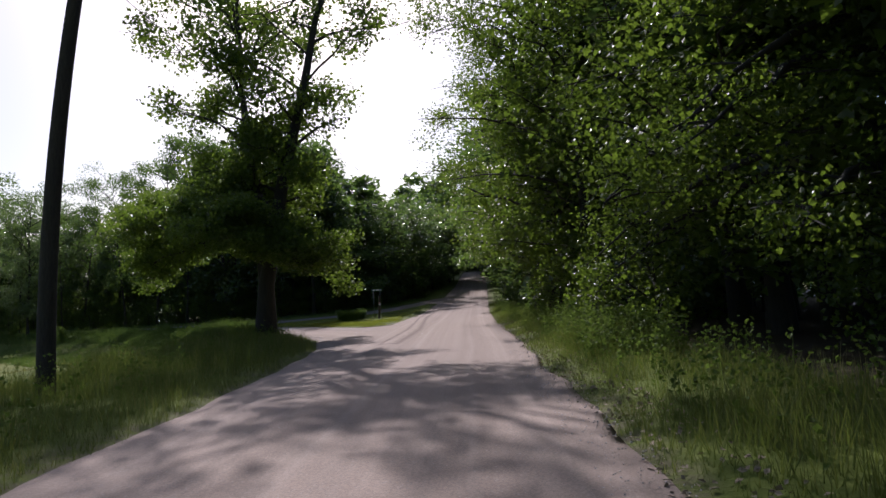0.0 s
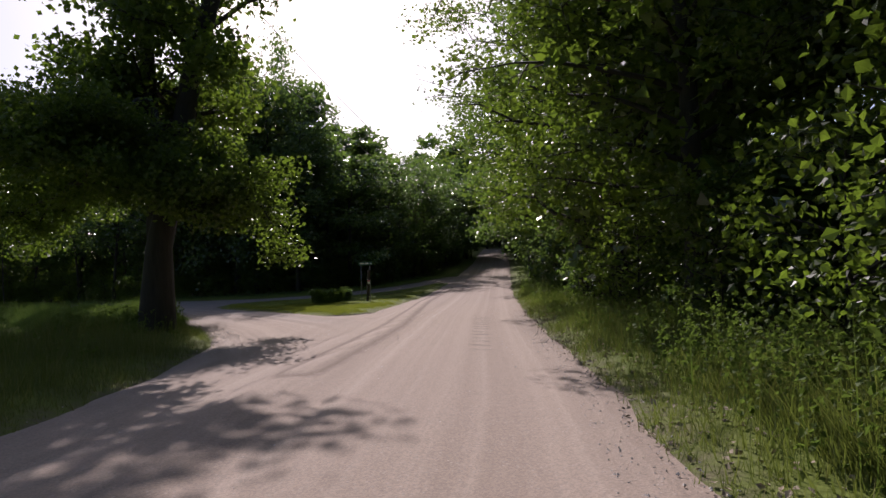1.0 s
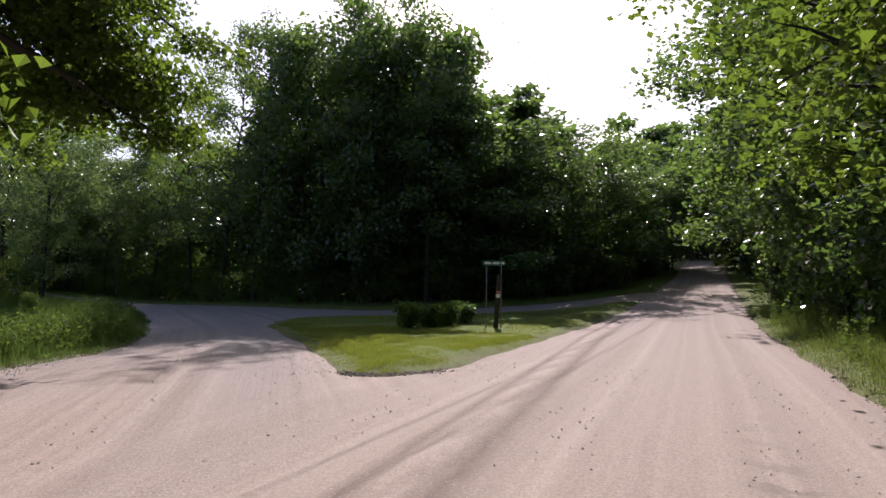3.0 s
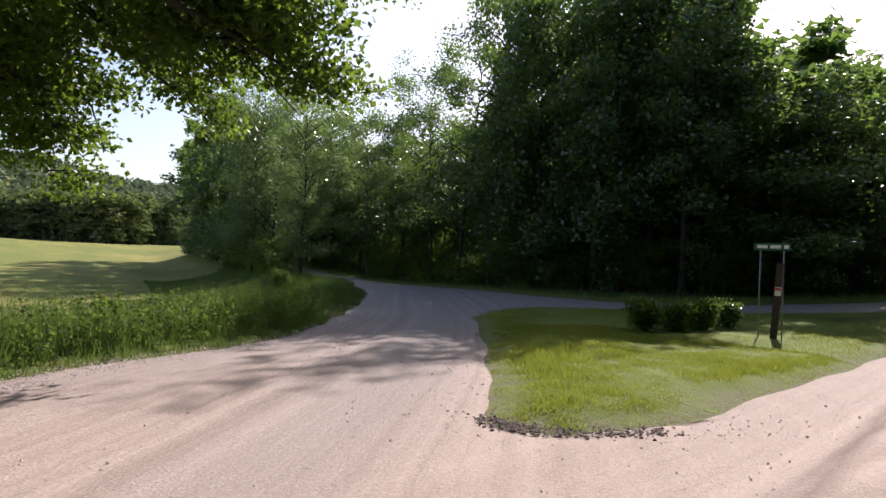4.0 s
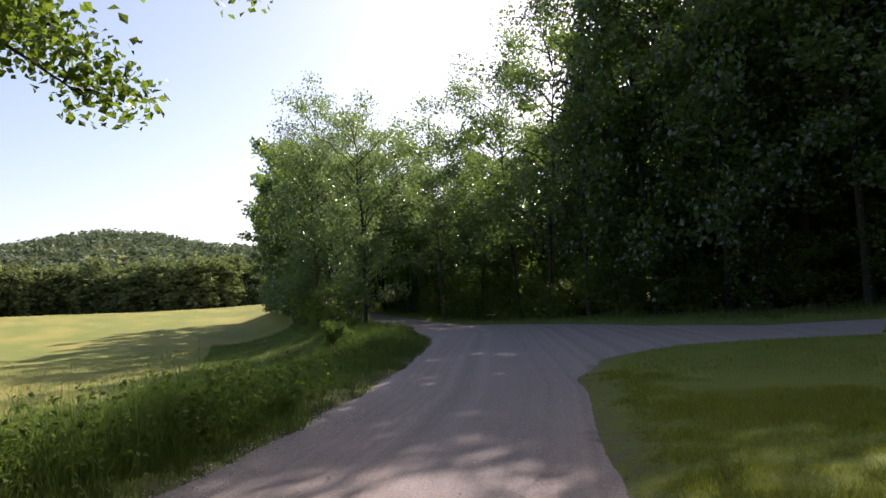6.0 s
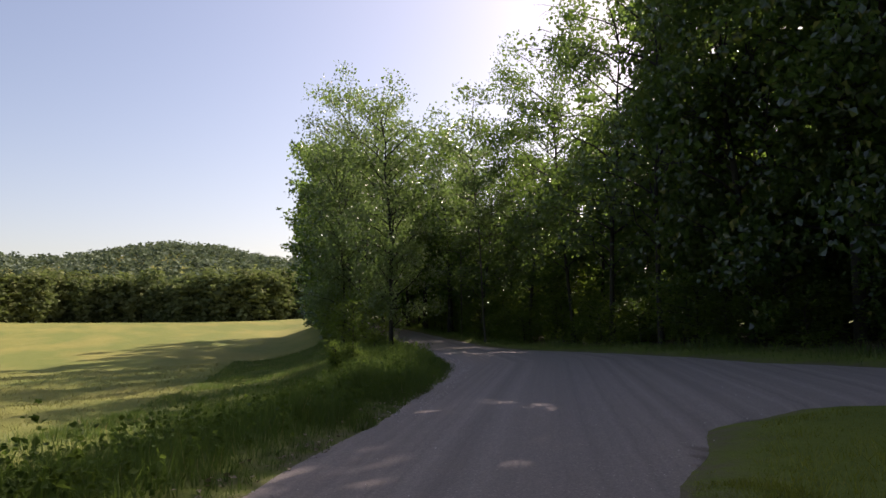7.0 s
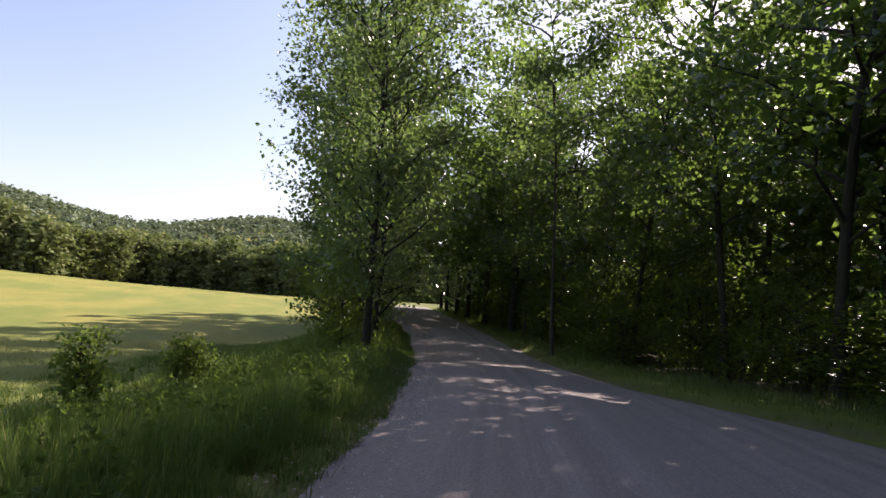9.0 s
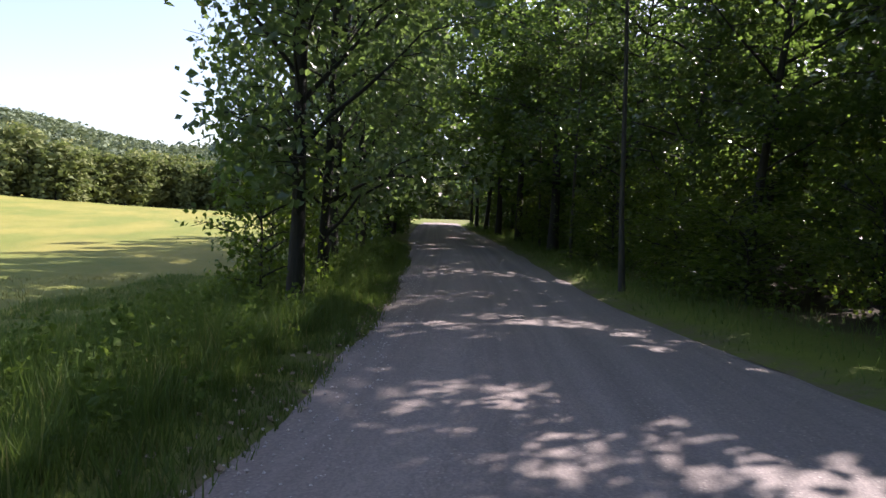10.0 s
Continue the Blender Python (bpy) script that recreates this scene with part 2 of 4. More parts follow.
# ---- mesh helpers ----
def mesh(name, verts, faces, mat, smooth=False):
    verts, faces = np.asarray(verts, np.float32).reshape(-1, 3), np.asarray(faces, np.int32)
    me = bpy.data.meshes.new(name)
    k = faces.shape[1]
    me.vertices.add(len(verts))
    me.vertices.foreach_set("co", verts.ravel())
    me.loops.add(faces.size)
    me.loops.foreach_set("vertex_index", faces.ravel())
    me.polygons.add(len(faces))
    me.polygons.foreach_set("loop_start", np.arange(len(faces), dtype=np.int32) * k)
    me.polygons.foreach_set("use_smooth", np.full(len(faces), smooth))
    me.materials.append(mat)
    me.update(calc_edges=True)
    return me


def part(name, me, parent, label=""):
    ob = new(name, me)
    ob.parent = parent
    return tagged(ob, label=label)


def from_bm(name, bm, mat, smooth=False):
    me = bpy.data.meshes.new(name)
    bm.to_mesh(me)
    bm.free()
    me.materials.append(mat)
    if smooth:
        me.polygons.foreach_set("use_smooth", np.ones(len(me.polygons), bool))
    return me


def tube(points, radii, sides):
    """Rings of a tapered limb along points, as vertices and four-cornered faces."""
    pts, radii = np.asarray(points, float), np.asarray(radii, float)
    d = np.gradient(pts, axis=0)
    d /= np.linalg.norm(d, axis=1, keepdims=True) + 1e-9
    ref = np.where(np.abs(d[:, 2:3]) > 0.9, np.array([[1.0, 0, 0]]), np.array([[0, 0, 1.0]]))
    u = np.cross(d, ref)
    u /= np.linalg.norm(u, axis=1, keepdims=True) + 1e-9
    w = np.cross(d, u)
    a = np.arange(sides) * 2 * np.pi / sides
    ring = u[:, None] * np.cos(a)[None, :, None] + w[:, None] * np.sin(a)[None, :, None]
    v = (pts[:, None] + ring * radii[:, None, None]).reshape(-1, 3)
    i, j = np.meshgrid(np.arange(len(pts) - 1), np.arange(sides), indexing="ij")
    k = (j + 1) % sides
    f = np.stack([i * sides + j, i * sides + k, (i + 1) * sides + k, (i + 1) * sides + j], -1).reshape(-1, 4)
    return v, f


def joined(tubes):
    vs, fs, n = [], [], 0
    for v, f in tubes:
        vs.append(v)
        fs.append(f + n)
        n += len(v)
    return np.concatenate(vs), np.concatenate(fs)


def leaves(rng, centres, spread, count, size, up=0.55, simple=False):
    """count folded leaves scattered round the centres; two triangles each, or one for those far off."""
    c = centres[rng.integers(0, len(centres), count)] + rng.normal(0, 1, (count, 3)).clip(-1.7, 1.7) * spread
    nrm = rng.normal(0, 0.7, (count, 3)) + np.array([0, 0, up])
    nrm /= np.linalg.norm(nrm, axis=1, keepdims=True)
    t = np.cross(nrm, rng.normal(0, 1, (count, 3)))
    t /= np.linalg.norm(t, axis=1, keepdims=True) + 1e-9
    s = np.cross(nrm, t)
    g = size * rng.uniform(0.6, 1.35, (count, 1))
    if simple:
        v = np.stack([c - t * g * 0.5 - s * g * 0.5, c + t * g * 0.7, c - t * g * 0.35 + s * g * 0.7], 1).reshape(-1, 3)
        return v, np.arange(count * 3).reshape(-1, 3)
    v = np.stack([c - t * g * 0.5, c + s * g * 0.42 + nrm * g * 0.10 + t * g * 0.05, c + t * g * 0.55 - nrm * g * 0.08, c - s * g * 0.42 + nrm * g * 0.10 + t * g * 0.05], 1).reshape(-1, 3)
    b = np.arange(count)[:, None] * 4
    return v, np.concatenate([b + [0, 1, 2], b + [0, 2, 3]], 1).reshape(-1, 3)


def blades(rng, xy, z, height, width, lean=0.35):
    """One tapering blade at each foot."""
    n = len(xy)
    h = height * rng.uniform(0.5, 1.3, n)
    a, q = rng.uniform(0, 2 * np.pi, n), rng.uniform(0, 2 * np.pi, n)
    d, s = np.stack([np.cos(a), np.sin(a), 0 * a], 1), np.stack([np.cos(q), np.sin(q), 0 * q], 1) * (width * rng.uniform(0.6, 1.4, n))[:, None]
    foot = np.concatenate([xy, z[:, None]], 1)
    tip = foot + d * (h * lean * rng.uniform(0.1, 1.8, n))[:, None] + np.stack([0 * h, 0 * h, h], 1)
    return np.stack([foot - s, foot + s, tip], 1).reshape(-1, 3), np.arange(n * 3).reshape(-1, 3)


# ---- plan of the junction ----
MAIN_LEFT = [(4.4, -40), (0.0, -6), (-1.0, 2.2), (-1.9, 8.1), (-3.2, 16), (-4.2, 24), (-4.6, 31), (-5.0, 34.3), (-5.4, 40), (-5.8, 46), (-6.4, 60), (-7.8, 82), (-10.6, 110), (-14, 150)]
MAIN_RIGHT = [(10, -40), (5.6, -4), (4.75, 3.7), (4.1, 8.9), (3.6, 14), (2.9, 19.2), (2.4, 23.3), (1.9, 27), (1.2, 34), (0.0, 45), (-1.4, 60), (-3.3, 82), (-6.2, 110), (-9.5, 150)]
SIDE_LEFT = [(-2.2, 10.4), (-3.0, 13.8), (-4.1, 17.5), (-5.6, 20.8), (-7.4, 23.3), (-9.5, 25.2), (-10.6, 26.8), (-11.6, 29.2), (-13.2, 31.3), (-16.9, 34.5), (-20, 36.9), (-25, 40.55), (-29, 42.9), (-34.6, 45.0), (-40.3, 46.95), (-50, 49.5), (-58, 51.3), (-75, 55.2), (-100, 61.6), (-130, 70), (-170, 82)]
SIDE_RIGHT = [(-170, 87.5), (-130, 75.3), (-100, 67), (-75, 60.5), (-62, 57.2), (-50, 53.8), (-42, 51.5), (-36, 50.3), (-30.5, 49.8), (-26, 49.1), (-22, 48.3), (-18, 48.2), (-14, 50.6), (-10.3, 56.2), (-7.6, 64)]
LANE_NEAR = [(-5, 66), (-5, 60), (-7.4, 57.5), (-9.5, 51.5), (-12.3, 47.4), (-15.3, 44.6), (-17.0, 42.4), (-16.8, 40.2), (-14.8, 37.6), (-12.1, 35.3), (-9.6, 33.1), (-7.8, 31.4), (-6.4, 30.1), (-5.8, 29.3), (-5.0, 29.5), (-4.6, 31), (-2, 31), (0, 12)]
POLYGONS = [np.array(MAIN_LEFT + MAIN_RIGHT[::-1], float), np.array(SIDE_LEFT + SIDE_RIGHT + LANE_NEAR, float)]


def line_distance(x, y, line, closed=False):
    p = np.asarray(line, float)
    q = np.roll(p, -1, 0) if closed else p[1:]
    best = np.full(x.shape, 1e9)
    for (ax, ay), (bx, by) in zip(p, q):
        dx, dy = bx - ax, by - ay
        t = np.clip(((x - ax) * dx + (y - ay) * dy) / (dx * dx + dy * dy + 1e-12), 0, 1)
        best = np.minimum(best, np.hypot(x - ax - t * dx, y - ay - t * dy))
    return best


def road_distance(x, y):
    """Metres outside the roads (negative on them)."""
    out = np.full(x.shape, 1e9)
    for poly in POLYGONS:
        inside = np.zeros(x.shape, bool)
        for (ax, ay), (bx, by) in zip(poly, np.roll(poly, -1, 0)):
            if ay != by:
                inside ^= ((ay > y) != (by > y)) & (x < (bx - ax) * (y - ay) / (by - ay) + ax)
        d = line_distance(x, y, poly, True)
        out = np.minimum(out, np.where(inside, -d, d))
    ragged = 0.09 * np.sin(x * 1.2 + 1.1 * np.sin(y * 0.7)) * np.sin(y * 1.4 + 0.9 * np.sin(x * 0.6))
    return out + ragged * np.exp(-(out / 1.2) ** 2)


def smooth(a, b, v):
    t = np.clip((v - a) / (b - a), 0, 1)
    return t * t * (3 - 2 * t)


def side_of_row(x, y):
    """Metres to the field's side of the side road's left edge (negative on the road's side)."""
    p = np.asarray(SIDE_LEFT[4:], float)
    return np.interp(-x, -p[:, 0], p[:, 1]) - y


def base_height(x, y):
    x, y = np.asarray(x, float), np.asarray(y, float)
    main = 0.075 * np.clip(np.sqrt((y - 48) ** 2 + 30) + (y - 48), 0, 260) / 2
    main = main * smooth(-45, -15, x)
    side = 0.027 * np.clip(np.sqrt((x + 40) ** 2 + 60) - (x + 40), 0, 260) / 2 - 0.02
    f = side_of_row(x, y)
    dip = smooth(0.5, 9, f) * smooth(-9, -22, x)
    far = 4.8 * smooth(-60, -215, x) + 4.5 * smooth(20, -90, y) * smooth(-50, -170, x)
    field = -1.25 + far + 1.6 * smooth(60, -40, y) * smooth(-60, -150, x)
    z = np.maximum(main, side) * (1 - dip) + field * dip
    bearing = np.degrees(np.arctan2(-(x + 14), y - 36)) % 360
    r = np.hypot(x + 14, y - 36)
    crest = 54 + 9 * np.exp(-((bearing - 84) / 11) ** 2) + 52 * smooth(100, 135, bearing) * smooth(210, 150, bearing) + 6 * np.sin(bearing * 0.31)
    crest = crest * smooth(30, 60, bearing) * smooth(250, 190, bearing)
    return z + crest * smooth(290, 640, r)


def ground_height(x, y, d=None):
    d = road_distance(x, y) if d is None else d
    bank = 0.10 * smooth(0.0, 0.7, d) - 0.10 * smooth(0.15, -0.5, d)
    rough = 0.05 * np.sin(x * 1.7 + 1.3 * np.sin(y * 0.9)) * np.sin(y * 1.4 + np.sin(x * 0.7)) * smooth(0.5, 2.5, d)
    return base_height(x, y) + bank + rough


def z_at(x, y):
    return float(ground_height(np.array([float(x)]), np.array([float(y)]))[0])


def axis(lo, hi, step, low, high):
    mid = list(np.arange(lo, hi + step / 2, step))
    s, v = step, hi
    while v < high:
        s *= 1.19
        v += s
        mid.append(v)
    s, v = step, lo
    while v > low:
        s *= 1.19
        v -= s
        mid.insert(0, v)
    return np.array(mid)


def woodland(x, y, d):
    """1 where trees stand close and the ground is leaf litter."""
    north = smooth(1.0, 3.5, d) * (side_of_row(x, y) < -2) * (x < -6) * smooth(95, 85, y) * ((y > 47) | (x < -18))
    right = smooth(1.5, 4.0, d) * (x > np.interp(y, [p[1] for p in MAIN_RIGHT], [p[0] for p in MAIN_RIGHT])) * smooth(30, 24, x)
    return np.clip(north + right, 0, 1)


# ---- ground ----
gx, gy = axis(-72, 12, 0.55, -2400, 900), axis(-10, 70, 0.55, -1800, 2000)
X, Y = np.meshgrid(gx, gy)
D = road_distance(X, Y)
eps = 0.05
GX, GY = (road_distance(X + eps, Y) - D) / eps, (road_distance(X, Y + eps) - D) / eps
near = np.abs(D - 0.02) < 0.27
X, Y = X - np.where(near, GX * (D - 0.02), 0), Y - np.where(near, GY * (D - 0.02), 0)
D = road_distance(X, Y)
Z = ground_height(X, Y, D)
i, j = np.meshgrid(np.arange(len(gy) - 1), np.arange(len(gx) - 1), indexing="ij")
w = len(gx)
quads = np.stack([i * w + j, i * w + j + 1, (i + 1) * w + j + 1, (i + 1) * w + j], -1).reshape(-1, 4)
me = mesh("ground", np.stack([X, Y, Z], -1), quads, GROUND, True)
F = side_of_row(X, Y)
masks = {"field": smooth(2.0, 5.0, F) * smooth(-9, -14, X), "wood": woodland(X, Y, D), "soil": np.maximum(0.8 * smooth(0.24, 0.03, D), np.maximum(0.45 * smooth(0.7, 0.1, D) * np.exp(-((X + 5.2) ** 2 + (Y - 30.2) ** 2) / 3.5), 0.25 * smooth(0.3, 0.0, D) * (X > -17.5) * (X < -4) * (Y > 29) * (Y < 45)))}
for key, value in masks.items():
    me.attributes.new(key, "FLOAT", "POINT").data.foreach_set("value", value.astype(np.float32).ravel())
tagged(new("ground", me), "rolling ground of mown grass, hay field and leaf litter", "ground", kind="structure")

# ---- road ----
rx, ry = np.arange(-120, 10.1, 0.27), np.arange(-16, 130.1, 0.27)
X, Y = np.meshgrid(rx, ry)
D = road_distance(X, Y) + 0.02 * np.sin(X * 2.1 + Y * 1.3) * np.sin(Y * 1.9 - X * 0.7)
cell = np.maximum.reduce([D[:-1, :-1] < 0.2, D[1:, :-1] < 0.2, D[:-1, 1:] < 0.2, D[1:, 1:] < 0.2])
eps = 0.05
GX, GY = (road_distance(X + eps, Y) - road_distance(X - eps, Y)) / (2 * eps), (road_distance(X, Y + eps) - road_distance(X, Y - eps)) / (2 * eps)
over = np.clip(D - 0.05, 0, None)
XS, YS = X - GX * over, Y - GY * over
DS = road_distance(XS, YS)
crown = 0.035 * smooth(0.0, -2.5, DS)
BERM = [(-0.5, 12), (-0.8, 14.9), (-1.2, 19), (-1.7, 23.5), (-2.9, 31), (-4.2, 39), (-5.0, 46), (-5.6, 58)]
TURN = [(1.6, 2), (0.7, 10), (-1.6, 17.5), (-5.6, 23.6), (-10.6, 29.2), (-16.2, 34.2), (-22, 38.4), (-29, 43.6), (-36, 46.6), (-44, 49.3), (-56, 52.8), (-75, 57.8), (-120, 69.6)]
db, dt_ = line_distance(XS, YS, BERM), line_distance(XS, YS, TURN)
inside = smooth(-0.4, -1.2, DS)
on_turn = smooth(-1.5, -5.5, XS + 0.12 * (YS - 20)) * smooth(9, 14, YS)
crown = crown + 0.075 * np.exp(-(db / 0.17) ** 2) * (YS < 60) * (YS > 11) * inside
ruts = 0.016 * np.sin(dt_ * 4.1) * inside * on_turn
ruts = ruts + (1 - on_turn) * 0.016 * np.sin(line_distance(XS, YS, MAIN_RIGHT) * 3.3) * smooth(-0.4, -1.2, DS)
ZS = base_height(XS, YS) + 0.02 + crown + ruts - 0.05 * smooth(-0.25, 0.1, DS)
i, j = np.nonzero(cell)
w = len(rx)
quads = np.stack([i * w + j, i * w + j + 1, (i + 1) * w + j + 1, (i + 1) * w + j], -1)
used, inverse = np.unique(quads, return_inverse=True)
me = mesh("road", np.stack([XS, YS, ZS], -1).reshape(-1, 3)[used], inverse.reshape(-1, 4), ROAD, True)
dm, on_side = line_distance(XS, YS, MAIN_RIGHT), smooth(-6, -15, XS)
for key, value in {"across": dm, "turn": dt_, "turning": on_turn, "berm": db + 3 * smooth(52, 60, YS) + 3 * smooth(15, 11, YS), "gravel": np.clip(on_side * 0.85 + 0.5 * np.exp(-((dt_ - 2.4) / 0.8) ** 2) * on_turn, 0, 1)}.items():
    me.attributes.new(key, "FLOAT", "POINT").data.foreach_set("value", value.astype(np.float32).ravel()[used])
tagged(new("road", me), "dusty packed dirt road forking into a gravel side road", "road", kind="structure")


# ---- trees ----
def tree_parts(seed, height, radius, base, trunk_r, count, size, limbs=26, spread=0.5, lean=0.03, stems=1, open_top=0.0, sides=8, up=0.4, vase=0.0, fork=0.16, reach_out=(), twigs=5, low_count=0, gather=0.45, flat=0.85, simple=False, core=0, low_size=0.12):
    """Wood and crown of one tree: a bent tapered trunk (or several stems), limbs, twigs, and leaves in clumps along them."""
    rng = np.random.default_rng(seed)
    tubes, clumps, inner = [], [], []
    for s in range(stems):
        a = rng.uniform(0, 6.28) + s * 6.28 / stems
        top = height * rng.uniform(0.86, 0.95)
        out = radius * (0.42 if stems > 1 else lean * 3)
        ts = np.linspace(0, 1, 9)
        bend = np.cumsum(rng.normal(0, 0.012 * height, (9, 2)), 0) * ts[:, None]
        off = np.maximum(ts - (fork if stems > 1 else 0), 0)[:, None] * out * np.array([[math.cos(a), math.sin(a)]])
        pts = np.concatenate([bend + off, (ts * top)[:, None]], 1)
        rad = trunk_r * (0.62 if s else 1.0) * np.maximum(1 - ts, 0.06) ** 0.75
        rad[0] *= 1.35
        tubes.append(tube(pts, rad, sides))
        for k in range(limbs // stems):
            u = base / top + (0.97 - base / top) * (k + rng.uniform(0, 1)) / (limbs // stems)
            p0 = np.array([np.interp(u, ts, pts[:, c]) for c in range(3)])
            tt = (p0[2] - base) / (height - base)
            reach = radius * (0.45 + 0.75 * min(tt * 1.5, 1.0)) * rng.uniform(0.55, 1.0) * 0.62 if vase else radius * (0.32 + 0.68 * math.sin(math.pi * (0.14 + 0.80 * tt)) ** 0.8) * rng.uniform(0.6, 1.15) * (0.75 if stems > 1 else 1)
            az = a + k * 2.4 + rng.uniform(-0.5, 0.5)
            rise = rng.uniform(0.30, 0.85) * (1.0 - open_top) + 0.55 * tt
            q = np.linspace(0, 1, 6)[:, None]
            d = np.array([math.cos(az), math.sin(az), 0])
            limb = p0 + d * reach * q + np.array([0, 0, 1.0]) * reach * (rise * q - 0.30 * q * q) + rng.normal(0, 0.05 * reach, (6, 3)) * q
            r0 = max(0.25 * np.interp(u, ts, rad), 0.018) + 0.008 * reach
            tubes.append(tube(limb[::2] if simple else limb, r0 * (1 - 0.85 * (q[::2, 0] if simple else q[:, 0])), 3 if simple else 4))
            for m in range(twigs):
                v = rng.uniform(0.35, 0.98)
                b0 = np.array([np.interp(v, q[:, 0], limb[:, c]) for c in range(3)])
                side = np.array([math.cos(az + rng.choice([-1, 1]) * rng.uniform(0.5, 1.3)), 0, 0])
                side[1] = math.sin(math.acos(max(-1, min(1, side[0])))) * rng.choice([-1, 1])
                tw = reach * rng.uniform(0.18, 0.42)
                end = b0 + side * tw + np.array([0, 0, rng.uniform(-0.18, 0.35) * tw])
                if not simple:
                    tubes.append(tube([b0, (b0 + end) / 2 + [0, 0, 0.06 * tw], end], [r0 * 0.35, r0 * 0.25, 0.006], 3))
                clumps += [end, b0 * 0.4 + end * 0.6]
            clumps += [limb[-1], limb[-2], limb[3]]
            inner += [limb[1], limb[2], limb[3]]
    clumps, near_clumps = [c for c in clumps if c[2] > base * 0.75], []
    for tx, ty, tz in reach_out:
        q = np.linspace(0, 1, 9)[:, None]
        tip, z0 = np.array([tx, ty, tz]), rng.uniform(4.2, 7.2) + min(tz - 4.2, 0) * 0.6
        p0 = np.array([0, 0, z0])
        limb = p0 * (1 - q) + tip * q + np.array([0, 0, 1.0]) * (1.6 * q * (1 - q)) * 1.5 + rng.normal(0, 0.12, (9, 3)) * q
        tubes.append(tube(limb, 0.13 * (1 - 0.93 * q[:, 0]), 6))
        for m in range(11):
            v = rng.uniform(0.52, 1.02)
            b0 = np.array([np.interp(v, q[:, 0], limb[:, c]) for c in range(3)])
            az, tw = rng.uniform(0, 6.28), rng.uniform(0.5, 1.9) * (1.25 - 0.6 * v)
            end = b0 + np.array([math.cos(az), math.sin(az), 0]) * tw + np.array([0, 0, rng.uniform(-0.25, 0.5)])
            tubes.append(tube([b0, (b0 + end) / 2 + [0, 0, 0.08], end], [0.03, 0.02, 0.006], 3))
            near_clumps += [end, b0 * 0.35 + end * 0.65]
    clumps = np.array(clumps)
    clumps = clumps[rng.permutation(len(clumps))[:max(8, int(len(clumps) * gather))]]
    clumps = np.repeat(clumps, rng.integers(1, 4, len(clumps)), 0)
    v, f = leaves(rng, clumps, np.array([spread, spread, spread * flat]), count, size, up, simple)
    if core:
        cv, cf = leaves(rng, np.array(inner), np.array([0.5, 0.5, 0.4]), core, 0.22, up, True)
        v, f = np.concatenate([v, cv]), np.concatenate([f, cf + len(v)])
    wv, wf = joined(tubes)
    low = leaves(rng, np.array(near_clumps), np.array([0.34, 0.34, 0.20]), low_count, low_size, up) if near_clumps else None
    return wv, wf, v, f, low


def tree(name, label, category, bark, leaf, group="", **kw):
    root = new(name)
    tagged(root, label, category, group)
    wv, wf, v, f, low = tree_parts(**kw)
    part("trunk", mesh("trunk", wv, wf, bark, True), root)
    part("crown", mesh("crown", v, f, leaf), root)
    if low:
        part("lower_crown", mesh("lower_crown", *low, leaf), root, "low drooping leafy boughs")
    return root


def plant(ob, x, y, turn=0.0, scale=1.0, wide=None, sink=0.08):
    m = Matrix.LocRotScale((x, y, z_at(x, y) - sink), Euler((0, 0, turn)), None)
    c = copy_thing(ob, m)
    c.scale = (wide or scale, wide or scale, scale)
    return c


def drop_tree(ob):
    for o in (*ob.children_recursive, ob):
        bpy.data.objects.remove(o)


rng = np.random.default_rng(7)
# the open-grown maple at the junction's corner: long boughs over the side road, a closed skirt of lower ones all round
BOUGHS = [(-7.6, 7.6, 4.4), (-9.6, 6.0, 4.1), (-5.0, 7.0, 5.0), (-2.8, 7.8, 4.6), (-3.0, 8.0, 4.4), (-2.6, 7.2, 4.8), (-3.4, 7.6, 4.2), (-2.2, 6.8, 5.2), (-5.6, 5.2, 6.2), (-9.0, 3.0, 5.2), (-7.4, 9.0, 6.6), (-3.5, 9.3, 7.0), (-9.2, 4.2, 3.7), (-8.4, 5.2, 3.4), (-9.0, 4.8, 3.0), (-9.8, 5.0, 4.6), (-8.8, 3.8, 4.8), (-10.4, 4.6, 6.6), (-9.8, 7.8, 6.0), (-6.0, 7.8, 8.0), (-8.6, 5.4, 7.6)]
for k in range(40):
    a, d = 2.4 * k + rng.uniform(-0.3, 0.3), rng.uniform(3.4, 6.2)
    if not (0.1 < math.atan2(math.sin(a), math.cos(a)) < 1.5):
        d *= 0.72 if math.cos(a) > 0.2 else 1.0
        BOUGHS.append((d * math.cos(a), d * math.sin(a), 2.6 + 6.4 * (k * 0.618 % 1.0)))
maple = tree("maple_tree", "large spreading maple with forked dark trunk at the corner", "tree", BARK_DARK, LEAF, seed=11, height=22.0, radius=9.0, base=5.6, trunk_r=0.40, count=31000, size=0.19, limbs=66, spread=0.46, low_count=125000, stems=3, sides=12, vase=1.0, fork=0.10, gather=0.34,
             reach_out=BOUGHS)
maple.location = (-8.4, 22.6, z_at(-8.4, 22.6) - 0.1)

